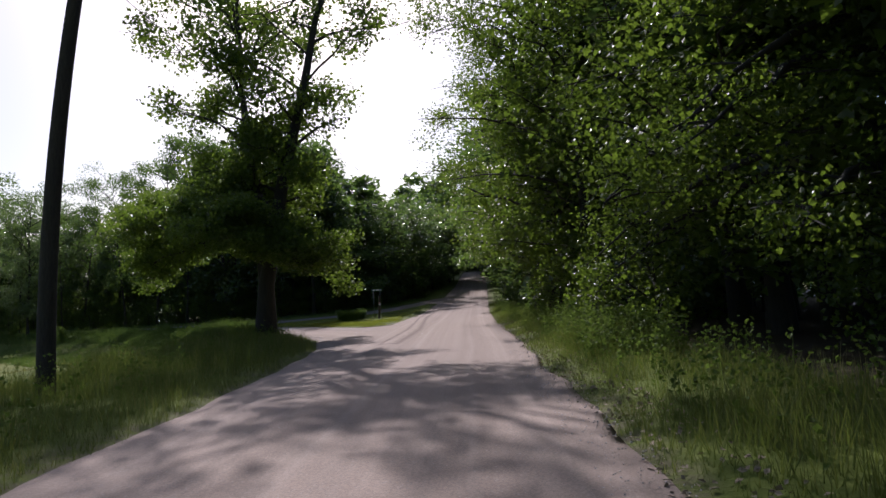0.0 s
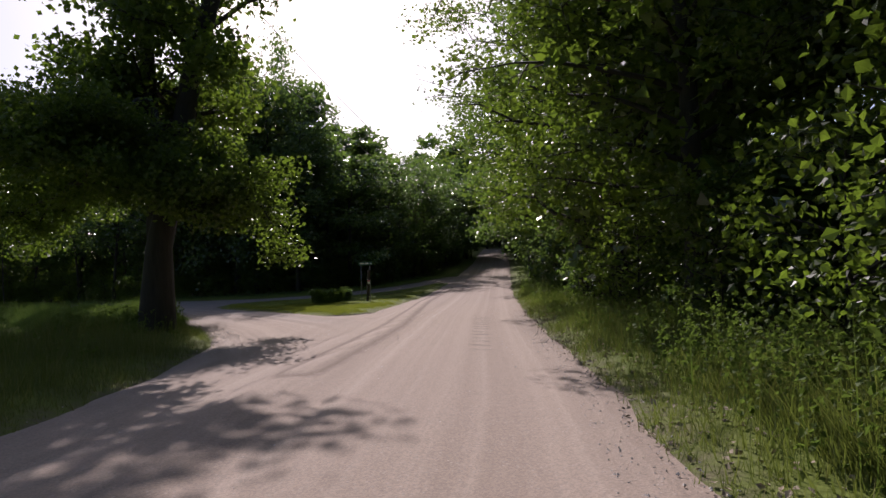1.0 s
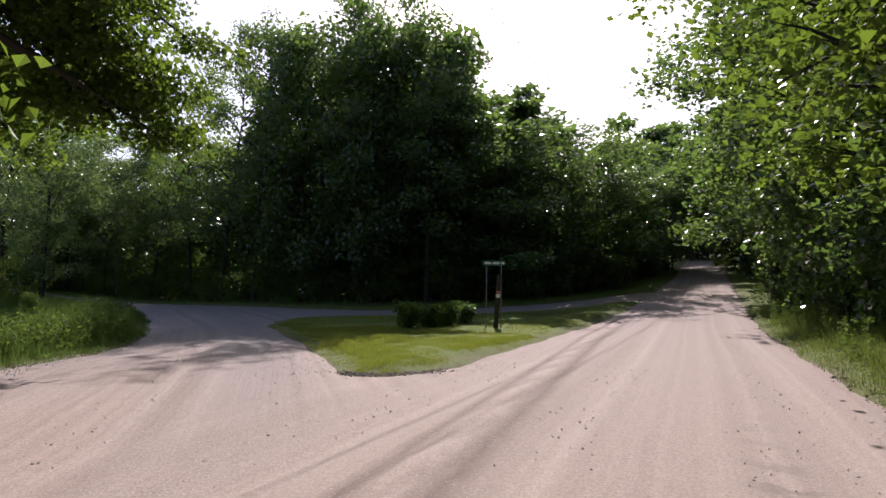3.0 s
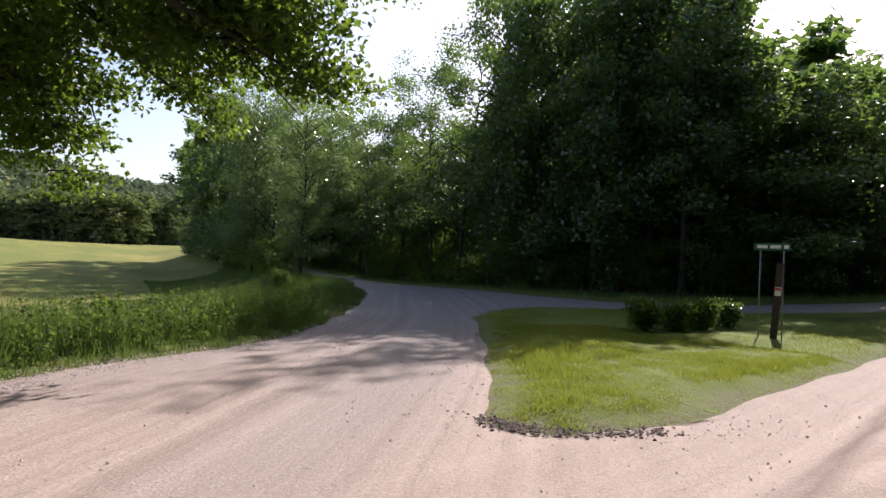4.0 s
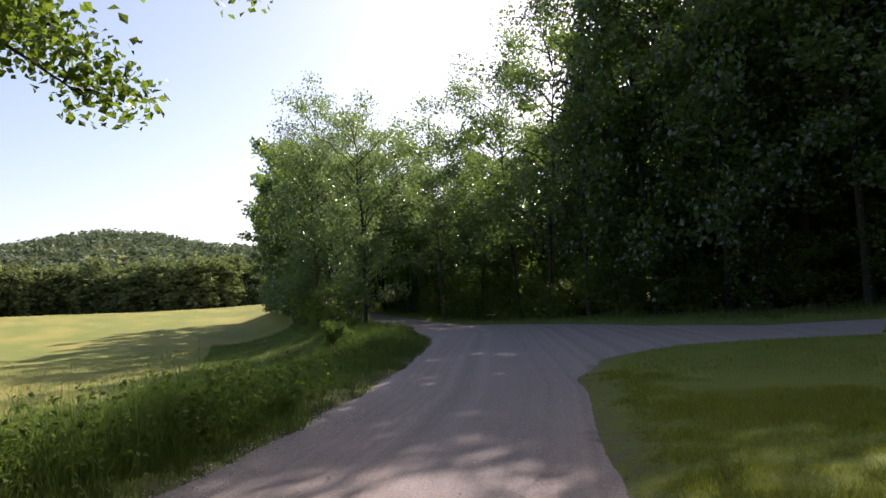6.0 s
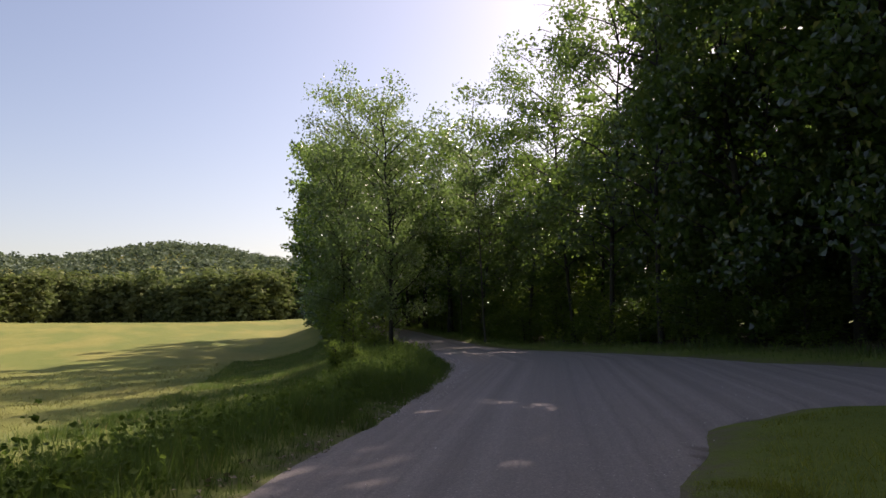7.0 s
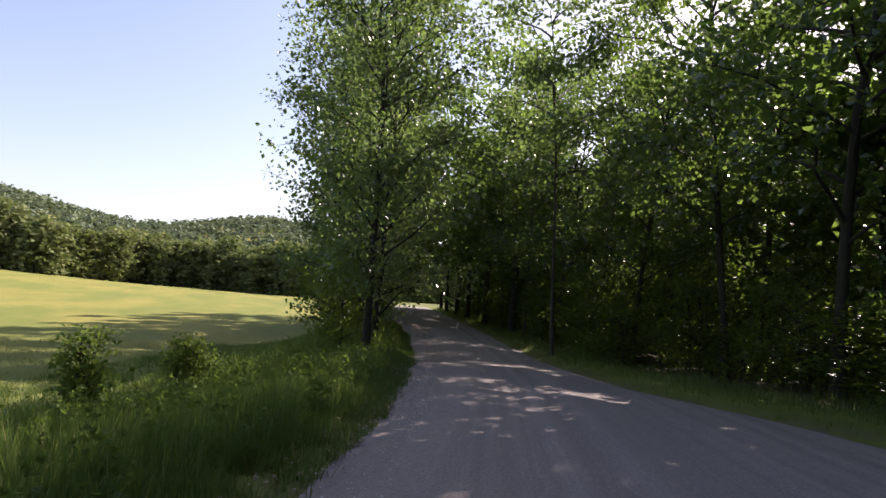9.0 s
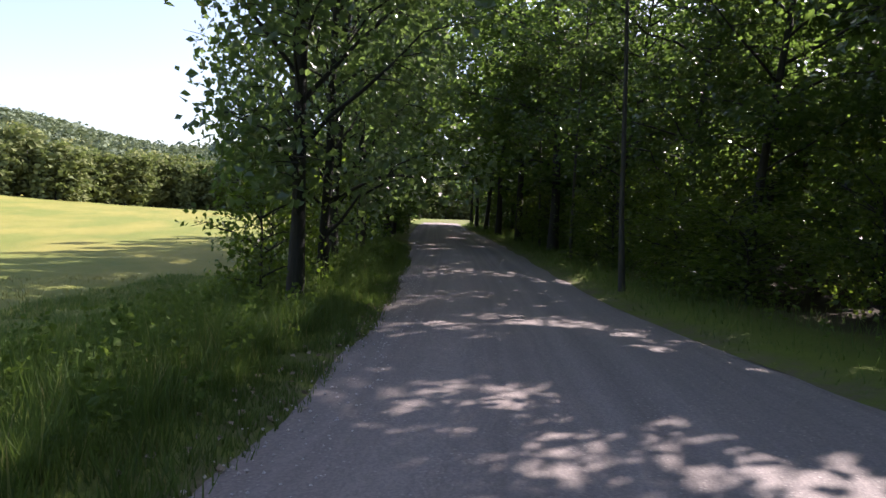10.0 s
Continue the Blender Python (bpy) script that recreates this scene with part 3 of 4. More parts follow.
FOREST = [tree("forest_tree", "tall leafy forest tree with a slender dark trunk", "tree", BARK, LEAF_DEEP, "trees of the roadside wood", seed=20 + k, height=h, radius=r, base=b, trunk_r=0.17, count=7400, size=0.235, limbs=30, spread=0.50, gather=0.38)
          for k, (h, r, b) in enumerate([(18.5, 4.0, 3.2), (17.0, 4.3, 2.4), (19.5, 3.8, 4.4), (16.0, 3.9, 2.0)])]
EDGE_TREES = [tree("forest_tree", "leafy tree leaning from the wood's edge over gravel", "tree", BARK, LEAF_DEEP, "trees of the roadside wood", seed=30 + k, height=h, radius=r, base=b, trunk_r=0.12, count=13000, size=0.155, limbs=34, spread=0.44, gather=0.3)
              for k, (h, r, b) in enumerate([(17.5, 3.9, 3.4), (16.5, 4.0, 2.6)])]
BACK = [tree("forest_tree", "slender forest tree deep in the wood", "tree", BARK, LEAF_DEEP, "trees of the roadside wood", seed=40 + k, height=h, radius=r, base=b, trunk_r=0.14, count=2500, size=0.38, limbs=10, twigs=2, spread=0.6, gather=0.5, simple=True)
        for k, (h, r, b) in enumerate([(17.0, 3.4, 5.0), (15.5, 3.2, 4.0), (18.0, 3.0, 6.0)])]
MID = [tree("forest_tree", "leafy forest tree in the wood's second row", "tree", BARK, LEAF_DEEP, "trees of the roadside wood", seed=50 + k, height=h, radius=r, base=b, trunk_r=0.16, count=3500, size=0.34, limbs=20, spread=0.46, gather=0.3, simple=True)
       for k, (h, r, b) in enumerate([(17.5, 3.6, 4.0), (16.0, 3.8, 3.0), (18.5, 3.2, 5.4)])]
POPLAR = [tree("poplar_tree", "tall pale-leaved poplar beside the side road", "tree", BARK, LEAF_POPLAR, "trees between field and side road", seed=60 + k, height=h, radius=r, base=b, trunk_r=0.14, count=8600, size=0.17, limbs=36, spread=0.42, open_top=-0.5, gather=0.55)
          for k, (h, r, b) in enumerate([(17.0, 3.2, 1.6), (15.0, 3.4, 1.2)])]
RIGHT = [tree("maple_tree", "roadside maple overhanging the dirt road", "tree", BARK, LEAF, "maples along the main road", seed=70 + k, height=h, radius=r, base=b, trunk_r=0.27, count=21000, size=0.124, limbs=44, spread=0.42, gather=0.40, core=4200)
         for k, (h, r, b) in enumerate([(18.0, 5.6, 2.2), (17.0, 5.2, 1.6), (19.0, 5.4, 3.0)])]
BIRCH = tree("birch_tree", "slender pale-barked tree at the wood's edge", "tree", BARK_PALE, LEAF_POPLAR, "", seed=66, height=14.5, radius=2.4, base=5.5, trunk_r=0.058, count=4200, size=0.17, limbs=22, spread=0.36)
SAPLING = [tree("sapling", "young understorey tree with leaves to the ground", "sapling", BARK, LEAF_DEEP, "saplings at the wood's edge", seed=80 + k, height=h, radius=r, base=0.4, trunk_r=0.05, count=1900, size=0.165, limbs=12, spread=0.34, sides=5, gather=0.6, simple=True)
           for k, (h, r) in enumerate([(5.0, 1.8), (3.6, 1.6), (6.5, 1.9)])]
SAPLING_FINE = [tree("sapling", "young roadside tree with fine leaves to the ground", "sapling", BARK, LEAF, "saplings at the wood's edge", seed=86 + k, height=h, radius=r, base=0.3, trunk_r=0.045, count=2100, size=0.135, limbs=18, spread=0.30, sides=5, gather=0.55)
                for k, (h, r) in enumerate([(4.6, 1.6), (3.4, 1.5)])]
BRUSH = [tree("undergrowth_shrub", "shaded leafy undergrowth shrub inside the wood", "shrub", BARK, LEAF_DEEP, "undergrowth of the wood", seed=120 + k, height=h, radius=r, base=0.2, trunk_r=0.03, count=1050, size=0.23, limbs=8, twigs=2, spread=0.5, sides=4, gather=0.8, simple=True)
         for k, (h, r) in enumerate([(2.6, 2.0), (3.4, 1.8)])]
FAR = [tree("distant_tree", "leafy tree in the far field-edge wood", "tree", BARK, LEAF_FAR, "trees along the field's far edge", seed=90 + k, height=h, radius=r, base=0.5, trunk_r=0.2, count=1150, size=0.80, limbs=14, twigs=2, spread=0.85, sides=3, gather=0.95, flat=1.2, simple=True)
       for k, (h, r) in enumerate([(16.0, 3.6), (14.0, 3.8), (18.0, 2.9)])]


verge_maple = tree("maple_tree", "verge maple with low sunlit boughs reaching for the road", "tree", BARK_DARK, LEAF, "maples along the main road", seed=76, height=17.0, radius=5.4, base=3.2, trunk_r=0.26, count=26000, size=0.112, limbs=40, spread=0.42, gather=0.4, core=4000, low_count=7500, low_size=0.085,
                   reach_out=[(-4.4, -2.6, 3.2), (-5.2, -2.4, 3.0), (-5.4, 4.2, 2.0), (-5.2, 5.4, 1.2), (-3.4, -3.9, 1.8)])
verge_maple.location = (10.7, 7.0, z_at(10.7, 7.0) - 0.1)


def right_edge(y):
    return float(np.interp(y, [p[1] for p in MAIN_RIGHT], [p[0] for p in MAIN_RIGHT]))


# maples along the main road's far side
# Both rows begin behind the start: unseen trees, added to block skylight.
y, k = -12.0, 0
while y < 104:
    arch = y > 54
    plant((RIGHT if y < 40 else FOREST if y < 66 else MID)[k % 3], right_edge(y) + (2.0 if arch else 6.6 if y < 3 else 6.6 if y < 17 else 3.2) + rng.uniform(-0.5, 0.7), y, rng.uniform(0, 6.28), rng.uniform(0.92, 1.08), 1.45 if arch else 1.12)
    y += rng.uniform(5.0, 6.6) * (1 if y < 60 else 1.25)
    k += 1
y = -12.0
while y < 90:
    plant(BACK[k % 3], right_edge(y) + 10.5 + rng.uniform(-1.5, 2), y, rng.uniform(0, 6.28), rng.uniform(0.9, 1.1), 1.25)
    if rng.uniform() < 0.4:
        plant(BACK[(k + 1) % 3], right_edge(y) + 16 + rng.uniform(-2, 2), y + 2, rng.uniform(0, 6.28), rng.uniform(0.9, 1.1), 1.3)
    plant(BACK[(k + 2) % 3], right_edge(y) + 7.6 + rng.uniform(-0.6, 0.8), y + 2.2, rng.uniform(0, 6.28), rng.uniform(0.75, 0.95), 1.35)
    plant(SAPLING_FINE[k % 2] if 3 < y < 30 else SAPLING[k % 3], right_edge(y) + (6.0 if y < 9 else 2.4) + rng.uniform(-0.3, 1.2), y + 1.5, rng.uniform(0, 6.28), rng.uniform(0.7, 1.1))
    for o in (6.5, 12.5, 18.0) if y > 16 else (13.5, 18.0):
        plant(BRUSH[k % 2], right_edge(y) + o + rng.uniform(-1.2, 1.5), y + rng.uniform(-2, 2), rng.uniform(0, 6.28), rng.uniform(0.9, 1.4), rng.uniform(1.2, 1.7))
    y += rng.uniform(3.8, 5.2)
    k += 1


def along(line, start, stop, step, jitter):
    """Places and normals along a line, by length."""
    p = np.asarray(line, float)
    seg = np.hypot(*np.diff(p, axis=0).T)
    s = np.r_[0, np.cumsum(seg)]
    out, t = [], start
    while t < min(stop, s[-1]):
        x, y = np.interp(t, s, p[:, 0]), np.interp(t, s, p[:, 1])
        n = np.clip(np.searchsorted(s, t, side="right") - 1, 0, len(seg) - 1)
        d = (p[n + 1] - p[n]) / seg[n]
        out.append((x, y, -d[1], d[0]))
        t += step + rng.uniform(-jitter, jitter)
    return out


# the wood north of the side road and of the lane, thinning out behind
EDGE = [(-3.5 - 5.5, 100), (-9.6, 80), (-9.8, 66), (-12.5, 58.5), (-15.5, 53.6), (-19, 51.6), (-25, 51.8), (-31, 52.6), (-38, 53.6), (-50, 56.6), (-62, 59.7), (-80, 64.6), (-110, 72.5)]
HEIGHT = {ob.name: ob.children[1].dimensions.z * 1.03 for ob in (*FOREST, *EDGE_TREES, *MID, *BACK)}
CROWN_TOPS = [(-110, 13), (-62, 13), (-52, 13.8), (-46, 13), (-42, 15), (-38, 17.5), (-34, 19.5), (-21, 20), (-19.5, 18.3), (-17.5, 16.0), (-15.5, 14.0), (-13.5, 12.4), (-12.5, 12.2), (-8, 11)]
for row, (off, step, kinds, wide) in enumerate([(1.2, 4.7, FOREST, 1.0), (6.4, 6.8, MID, 1.0), (11.0, 5.0, BACK, 1.15), (16.0, 5.6, BACK, 1.3), (22.0, 7.0, BACK, 1.45)]):
    for k, (x, y, nx, ny) in enumerate(along(EDGE, 2.0 + row * 1.3, 150, step, 1.0)):
        o = off + rng.uniform(-0.9, 0.9)
        px_, py_ = x - nx * o, y - ny * o
        if row > 2 and px_ < -76:
            continue
        pick = MID if row == 0 and px_ < -64 else EDGE_TREES if row == 0 and -56 < px_ < -27 else kinds
        ob = pick[int(rng.integers(len(pick)))]
        tall = float(np.interp(x, [p[0] for p in CROWN_TOPS], [p[1] for p in CROWN_TOPS])) / HEIGHT[ob.name]
        tall *= (1.0, 0.95, 0.85, 0.7, 0.66)[row]
        plant(ob, px_, py_, rng.uniform(0, 6.28), tall * rng.uniform(0.86, 1.06), wide * rng.uniform(0.9, 1.1))
# the broadest crown of the wood, over the bend
plant(FOREST[0], -19.6, 53.9, 1.0, 17.6 / HEIGHT[FOREST[0].name], 1.12)
for x, y, turn, h in [(-22.6, 53.4, 2.1, 18.6), (-25.4, 54.2, 0.4, 19.2), (-28.6, 55.0, 4.0, 19.0)]:
    plant(FOREST[1], x, y, turn, h / HEIGHT[FOREST[1].name], 1.05)
for k, (x, y, nx, ny) in enumerate(along(EDGE, 3.0, 145, 2.1, 0.8)):
    if k % 2:
        o = rng.uniform(6, 12)
        plant(BRUSH[k % 4 // 2], x - nx * o, y - ny * o, rng.uniform(0, 6.28), rng.uniform(0.9, 1.3), rng.uniform(1.1, 1.5))
        o = rng.uniform(13, 27)
        plant(BRUSH[k % 4 // 2], x - nx * o, y - ny * o, rng.uniform(0, 6.28), rng.uniform(1.0, 1.5), rng.uniform(1.3, 1.8))
        continue
    o = rng.uniform(-1.6, 1.5) if -24 < x < -11 else rng.uniform(-0.2, 3.5)
    plant(SAPLING_FINE[k // 2 % 2] if -54 < x < -34 else SAPLING[k // 2 % 3], x - nx * o, y - ny * o, rng.uniform(0, 6.28), rng.uniform(0.6, 1.0))

# leafy young growth hiding the feet of the front trees
for k, (x, y, nx, ny) in enumerate(along(EDGE, 34.0, 100, 1.5, 0.6)):
    o = rng.uniform(-0.5, 2.6)
    plant(SAPLING_FINE[k % 2], x - nx * o, y - ny * o, rng.uniform(0, 6.28), rng.uniform(0.35, 0.72), rng.uniform(0.7, 1.1))

# the row between the field and the side road
for x, y, kind, s in [(-41.4, 45.9, 0, 0.84), (-42.6, 46.4, 1, 0.70), (-48.7, 47.2, 0, 0.98), (-50.6, 46.4, 1, 0.86), (-53.4, 48.6, 0, 1.0), (-58, 49.4, 1, 0.92), (-66.5, 51.2, 1, 0.95), (-74.5, 53.2, 0, 1.0), (-77, 53.6, 1, 1.0), (-86, 56.2, 0, 0.95), (-89, 57.0, 1, 1.0), (-98, 59.2, 0, 1.0), (-108, 62, 1, 1.0)]:
    plant(POPLAR[kind] if x > -62 else MID[kind], x, y, rng.uniform(0, 6.28), s * (0.97 if x > -51 else 1.12), s * 0.95)
for x, y, s in [(-42.4, 45.4, 0.62), (-46.4, 45.6, 0.8), (-51, 46.6, 0.9), (-54.6, 47.4, 0.9), (-58.5, 48.4, 1.0), (-66, 50.4, 0.9)]:
    plant(SAPLING_FINE[int(rng.integers(2))], x, y, rng.uniform(0, 6.28), s)

for k in range(12):
    x = -60 - 4.4 * k
    y = float(np.interp(-x, [-p[0] for p in SIDE_LEFT], [p[1] for p in SIDE_LEFT])) - rng.uniform(1.4, 3.0)
    plant(SAPLING[k % 3], x + rng.uniform(-1, 1), y, rng.uniform(0, 6.28), rng.uniform(0.7, 1.1), rng.uniform(1.0, 1.5))
for x, y, s in [(-52.9, 56.2, 1.0), (-43.4, 52.6, 1.0), (-60.5, 58.4, 0.9)]:
    plant(BIRCH, x, y, rng.uniform(0, 6.28), s)

# crowns that close over the side road farther on
for k, (x, side) in enumerate([(-58, 1), (-64, -1), (-67, 1), (-72, -1), (-76, 1), (-82, -1), (-86, 1), (-92, -1), (-97, 1), (-104, -1), (-108, 1)]):
    left = np.interp(-x, [-p[0] for p in SIDE_LEFT], [p[1] for p in SIDE_LEFT])
    plant(FOREST[k % 4] if x > -80 else MID[k % 3], x, left + 6.6 if side > 0 else left - 1.2, rng.uniform(0, 6.28), rng.uniform(0.85, 1.0), 1.25)

# trees closing the main road's far left side and its end
for k, (x, y) in enumerate([(-13, 96), (-17, 104), (-14, 112), (-19, 118), (-15, 126), (-10, 140), (-14, 146), (-5, 148), (-20, 140), (0, 140), (2, 128), (-24, 108), (-26, 96), (-12, 152), (-8, 156), (-18, 150), (-3, 156), (4, 148), (8, 120), (6, 134), (-22, 128), (-28, 116), (-17, 134), (-12, 134), (9, 106), (10, 92)]):
    plant(BACK[k % 3], x, y, rng.uniform(0, 6.28), rng.uniform(0.95, 1.1), 1.5)

for k, (x, y) in enumerate([(-15, 92), (-14, 100), (-16, 108), (-18, 116), (-12, 144), (-8, 148), (-4, 144), (-16, 144), (0, 136), (-10, 156), (-15, 152), (-3, 152)]):
    plant(SAPLING[k % 3], x, y, rng.uniform(0, 6.28), 1.1, 1.7)

for k in range(22):
    plant(BACK[k % 3], -34 + rng.uniform(-14, 16), 84 + rng.uniform(-12, 34), rng.uniform(0, 6.28), rng.uniform(0.9, 1.1), 1.5)
for k in range(26):
    plant(BRUSH[k % 2], -13 - rng.uniform(0, 22), 62 + rng.uniform(0, 48), rng.uniform(0, 6.28), rng.uniform(1.1, 1.6), 1.7)

for k in range(30):
    y = 96 + 2.1 * k
    plant(BRUSH[k % 2], right_edge(y) + rng.uniform(3, 9), y, rng.uniform(0, 6.28), rng.uniform(1.8, 2.6), rng.uniform(1.6, 2.2))
for k in range(14):
    plant(BRUSH[k % 2], -16 + 1.7 * k, 146 + rng.uniform(-3, 5), rng.uniform(0, 6.28), rng.uniform(2.2, 3.2), 2.2)
# second-row crowns that shade the island
for x, y, h in [(-16.4, 57.8, 14.0), (-19.2, 58.6, 17.0)]:
    plant(MID[0], x, y, rng.uniform(0, 6.28), h / HEIGHT[MID[0].name], 1.2)

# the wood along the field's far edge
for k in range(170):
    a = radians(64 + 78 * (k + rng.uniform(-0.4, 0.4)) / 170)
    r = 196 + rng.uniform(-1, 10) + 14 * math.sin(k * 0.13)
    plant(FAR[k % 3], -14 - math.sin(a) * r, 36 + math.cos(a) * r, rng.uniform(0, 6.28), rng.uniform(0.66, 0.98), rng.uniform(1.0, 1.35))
for ob in (BIRCH, *FOREST, *EDGE_TREES, *MID, *BACK, *POPLAR, *RIGHT, *SAPLING, *SAPLING_FINE, *BRUSH, *FAR):
    drop_tree(ob)


def hill_wood():
    """Crowns of the wooded hills: ragged little domes, too far to count."""
    r = np.random.default_rng(5)
    n = 11000
    a, d = np.radians(r.uniform(60, 146, n)), 230 + 430 * r.uniform(0, 1, n) ** 0.75
    x, y = -14 - np.sin(a) * d, 36 + np.cos(a) * d
    z = base_height(x, y)
    s = r.uniform(1.8, 3.6, n) * (0.8 + d / 900)
    c = np.stack([x, y, z + s * 0.9], 1)
    k = 12
    v = r.normal(0, 1, (n, k, 3))
    v /= np.linalg.norm(v, axis=2, keepdims=True)
    v[..., 2] = np.abs(v[..., 2]) * 1.5 - 0.5
    ctr = c[:, None] + v * s[:, None, None] * r.uniform(0.65, 1.05, (n, k, 1))
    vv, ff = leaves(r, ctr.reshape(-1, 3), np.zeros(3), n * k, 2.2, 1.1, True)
    tagged(new("hill_woodland", mesh("hill_woodland", vv, ff, LEAF_HILL)), "green woodland covering the far hills, haze put into its colour", "woodland", kind="stuff")


hill_wood()


# ---- grass and weeds ----
def strip_points(r, line, lo, hi, start, stop, n):
    """n places beside a line, lo to hi metres to its left."""
    p = np.asarray(line, float)
    seg = np.hypot(*np.diff(p, axis=0).T)
    s = np.r_[0, np.cumsum(seg)]
    t = r.uniform(start, min(stop, s[-1]), n)
    x, y = np.interp(t, s, p[:, 0]), np.interp(t, s, p[:, 1])
    m = np.clip(np.searchsorted(s, t, side="right") - 1, 0, len(seg) - 1)
    d = np.diff(p, axis=0)[m] / seg[m][:, None]
    o = r.uniform(lo, hi, n)
    return np.stack([x - d[:, 1] * o, y + d[:, 0] * o], 1)


def grass(name, label, xy, height, width, mat, seed, lean=0.35, clear=0.05):
    r = np.random.default_rng(seed)
    d = road_distance(xy[:, 0], xy[:, 1])
    keep = d > clear - 0.32 * r.uniform(0, 1, len(d)) ** 3
    if height < 0.13:
        keep &= r.uniform(0, 1, len(d)) < 0.7 + smooth(-0.1, 0.5, d + 0.25 * np.sin(xy[:, 0] * 3.1 + xy[:, 1] * 2.3))
    xy, d = xy[keep], d[keep]
    patch = 0.75 + 0.45 * np.sin(xy[:, 0] * 1.1 + 2 * np.sin(xy[:, 1] * 0.6)) * np.sin(xy[:, 1] * 0.8 + xy[:, 0] * 0.3)
    tuft = np.sin(xy[:, 0] * 4.3 + 3 * np.sin(xy[:, 1] * 1.9)) * np.sin(xy[:, 1] * 3.7 + 2 * np.sin(xy[:, 0] * 2.3))
    patch = patch * (1 + 0.45 * tuft)
    xy = xy + np.where(height > 0.3, 0.10, 0.03) * np.stack([np.cos(xy[:, 0] * 4.3) * tuft, np.cos(xy[:, 1] * 3.7) * tuft], 1)
    h = height * patch * (0.45 + 0.55 * smooth(0.1, 1.0, d))
    v, f = blades(r, xy, ground_height(xy[:, 0], xy[:, 1], d) - 0.02, h, width, lean)
    return tagged(new(name, mesh(name, v, f, mat)), label, "grass", kind="stuff")


def weeds(name, label, xy, height, count, seed, mat=None, size=0.065):
    """Broad-leaved stems: leaves stacked over each foot."""
    r = np.random.default_rng(seed)
    xy = xy[road_distance(xy[:, 0], xy[:, 1]) > 0.25]
    h = height * r.uniform(0.5, 1.3, len(xy))
    z = ground_height(xy[:, 0], xy[:, 1])
    k = r.integers(0, len(xy), count)
    u = r.uniform(0.1, 1, count)
    c = np.stack([xy[k, 0], xy[k, 1], z[k] + h[k] * u], 1) + r.normal(0, 0.045, (count, 3))
    v, f = leaves(r, c, np.zeros(3), count, size, 0.8)
    sv, sf = blades(r, xy, z - 0.02, h, 0.006, 0.08)
    return tagged(new(name, mesh(name, np.concatenate([v, sv]), np.concatenate([f, sf + len(v)]), mat or LEAF_WEED)), label, "weeds", kind="stuff")


r = np.random.default_rng(3)
LEFT_MAIN = [(1.4, -16), (0.0, -6), (-1.0, 2.2), (-1.9, 8.1), (-2.2, 10.4), (-3.0, 13.8), (-4.1, 17.5), (-5.6, 20.8), (-7.4, 23.3)]
grass("verge_grass", "tall shaded grass beside the main road and pole", strip_points(r, LEFT_MAIN, -0.1, 5.5, 0, 60, 70000), 0.55, 0.0048, GRASS_TALL, 1)
grass("verge_grass", "tall meadow grass between side road and field", np.concatenate([strip_points(r, SIDE_LEFT[4:], -0.1, 4.2, 8, 62, 90000), strip_points(r, SIDE_LEFT[4:], -0.1, 1.3, 18, 62, 40000)]), 0.42, 0.0062, GRASS_VERGE, 2)
grass("verge_grass", "rank weedy grass at the corner of field and side road", strip_points(r, SIDE_LEFT[4:], -0.1, 4.2, 0, 13, 42000), 0.58, 0.0065, GRASS_VERGE, 12)
grass("verge_grass", "ankle-high grass sloping from the verge into the field", strip_points(r, SIDE_LEFT[4:], 3.6, 10.5, 10, 62, 70000), 0.24, 0.008, GRASS_VERGE, 16, 0.5)
grass("verge_grass", "sunlit tall grass along the maples' verge", strip_points(r, MAIN_RIGHT, -3.2, 0.1, 20, 95, 80000), 0.42, 0.0056, GRASS_TALL, 3)
grass("verge_grass", "rank sunlit tussocks mounded along the maples' verge", strip_points(r, MAIN_RIGHT, -2.5, -0.8, 48, 54, 11000), 0.66, 0.0055, GRASS_TALL, 14, 0.45)
grass("verge_grass", "grass at the foot of the wood beside the side road", strip_points(r, SIDE_RIGHT, 0.1, 3.0, 60, 175, 26000), 0.34, 0.006, GRASS_VERGE, 4)


def island_points(r, n, back=58.0):
    ring = np.array(LANE_NEAR[2:16] + [(-5.0, 34.3), (-5.4, 40), (-5.8, 46), (-6.3, 57)], float)
    x, y = r.uniform(-17.2, -4.4, n), r.uniform(29, back, n)
    inside = np.zeros(n, bool)
    for (ax, ay), (bx, by) in zip(ring, np.roll(ring, -1, 0)):
        if ay != by:
            inside ^= ((ay > y) != (by > y)) & (x < (bx - ax) * (y - ay) / (by - ay) + ax)
    return np.stack([x, y], 1)[inside]


grass("lawn_grass", "short bright mown grass on the junction island", np.concatenate([island_points(r, 120000), island_points(r, 240000, 38.0)]), 0.085, 0.0055, GRASS_LAWN, 5, 0.6, -0.03)
n = 60000
pts = np.stack([r.uniform(-62, -10, n), r.uniform(-2, 44, n)], 1)
pts = pts[(side_of_row(pts[:, 0], pts[:, 1]) > 3.2)]
grass("field_grass", "dry mown hay stubble of the open field", pts, 0.16, 0.012, GRASS_HAY, 6, 0.6)
weeds("verge_weeds", "broad-leaved weeds among the meadow grass", strip_points(r, SIDE_LEFT[4:], 0.4, 3.6, 9, 60, 1300), 0.46, 30000, 7, size=0.06)
weeds("verge_weeds", "rank broad-leaved weeds where the side road turns off", strip_points(r, SIDE_LEFT[4:], 0.25, 3.4, 0, 14, 900), 0.62, 24000, 13, size=0.06)
weeds("verge_weeds", "leafy weeds and brambles under the maples", strip_points(r, MAIN_RIGHT, -3.4, -0.5, 20, 105, 900), 0.7, 18000, 8)
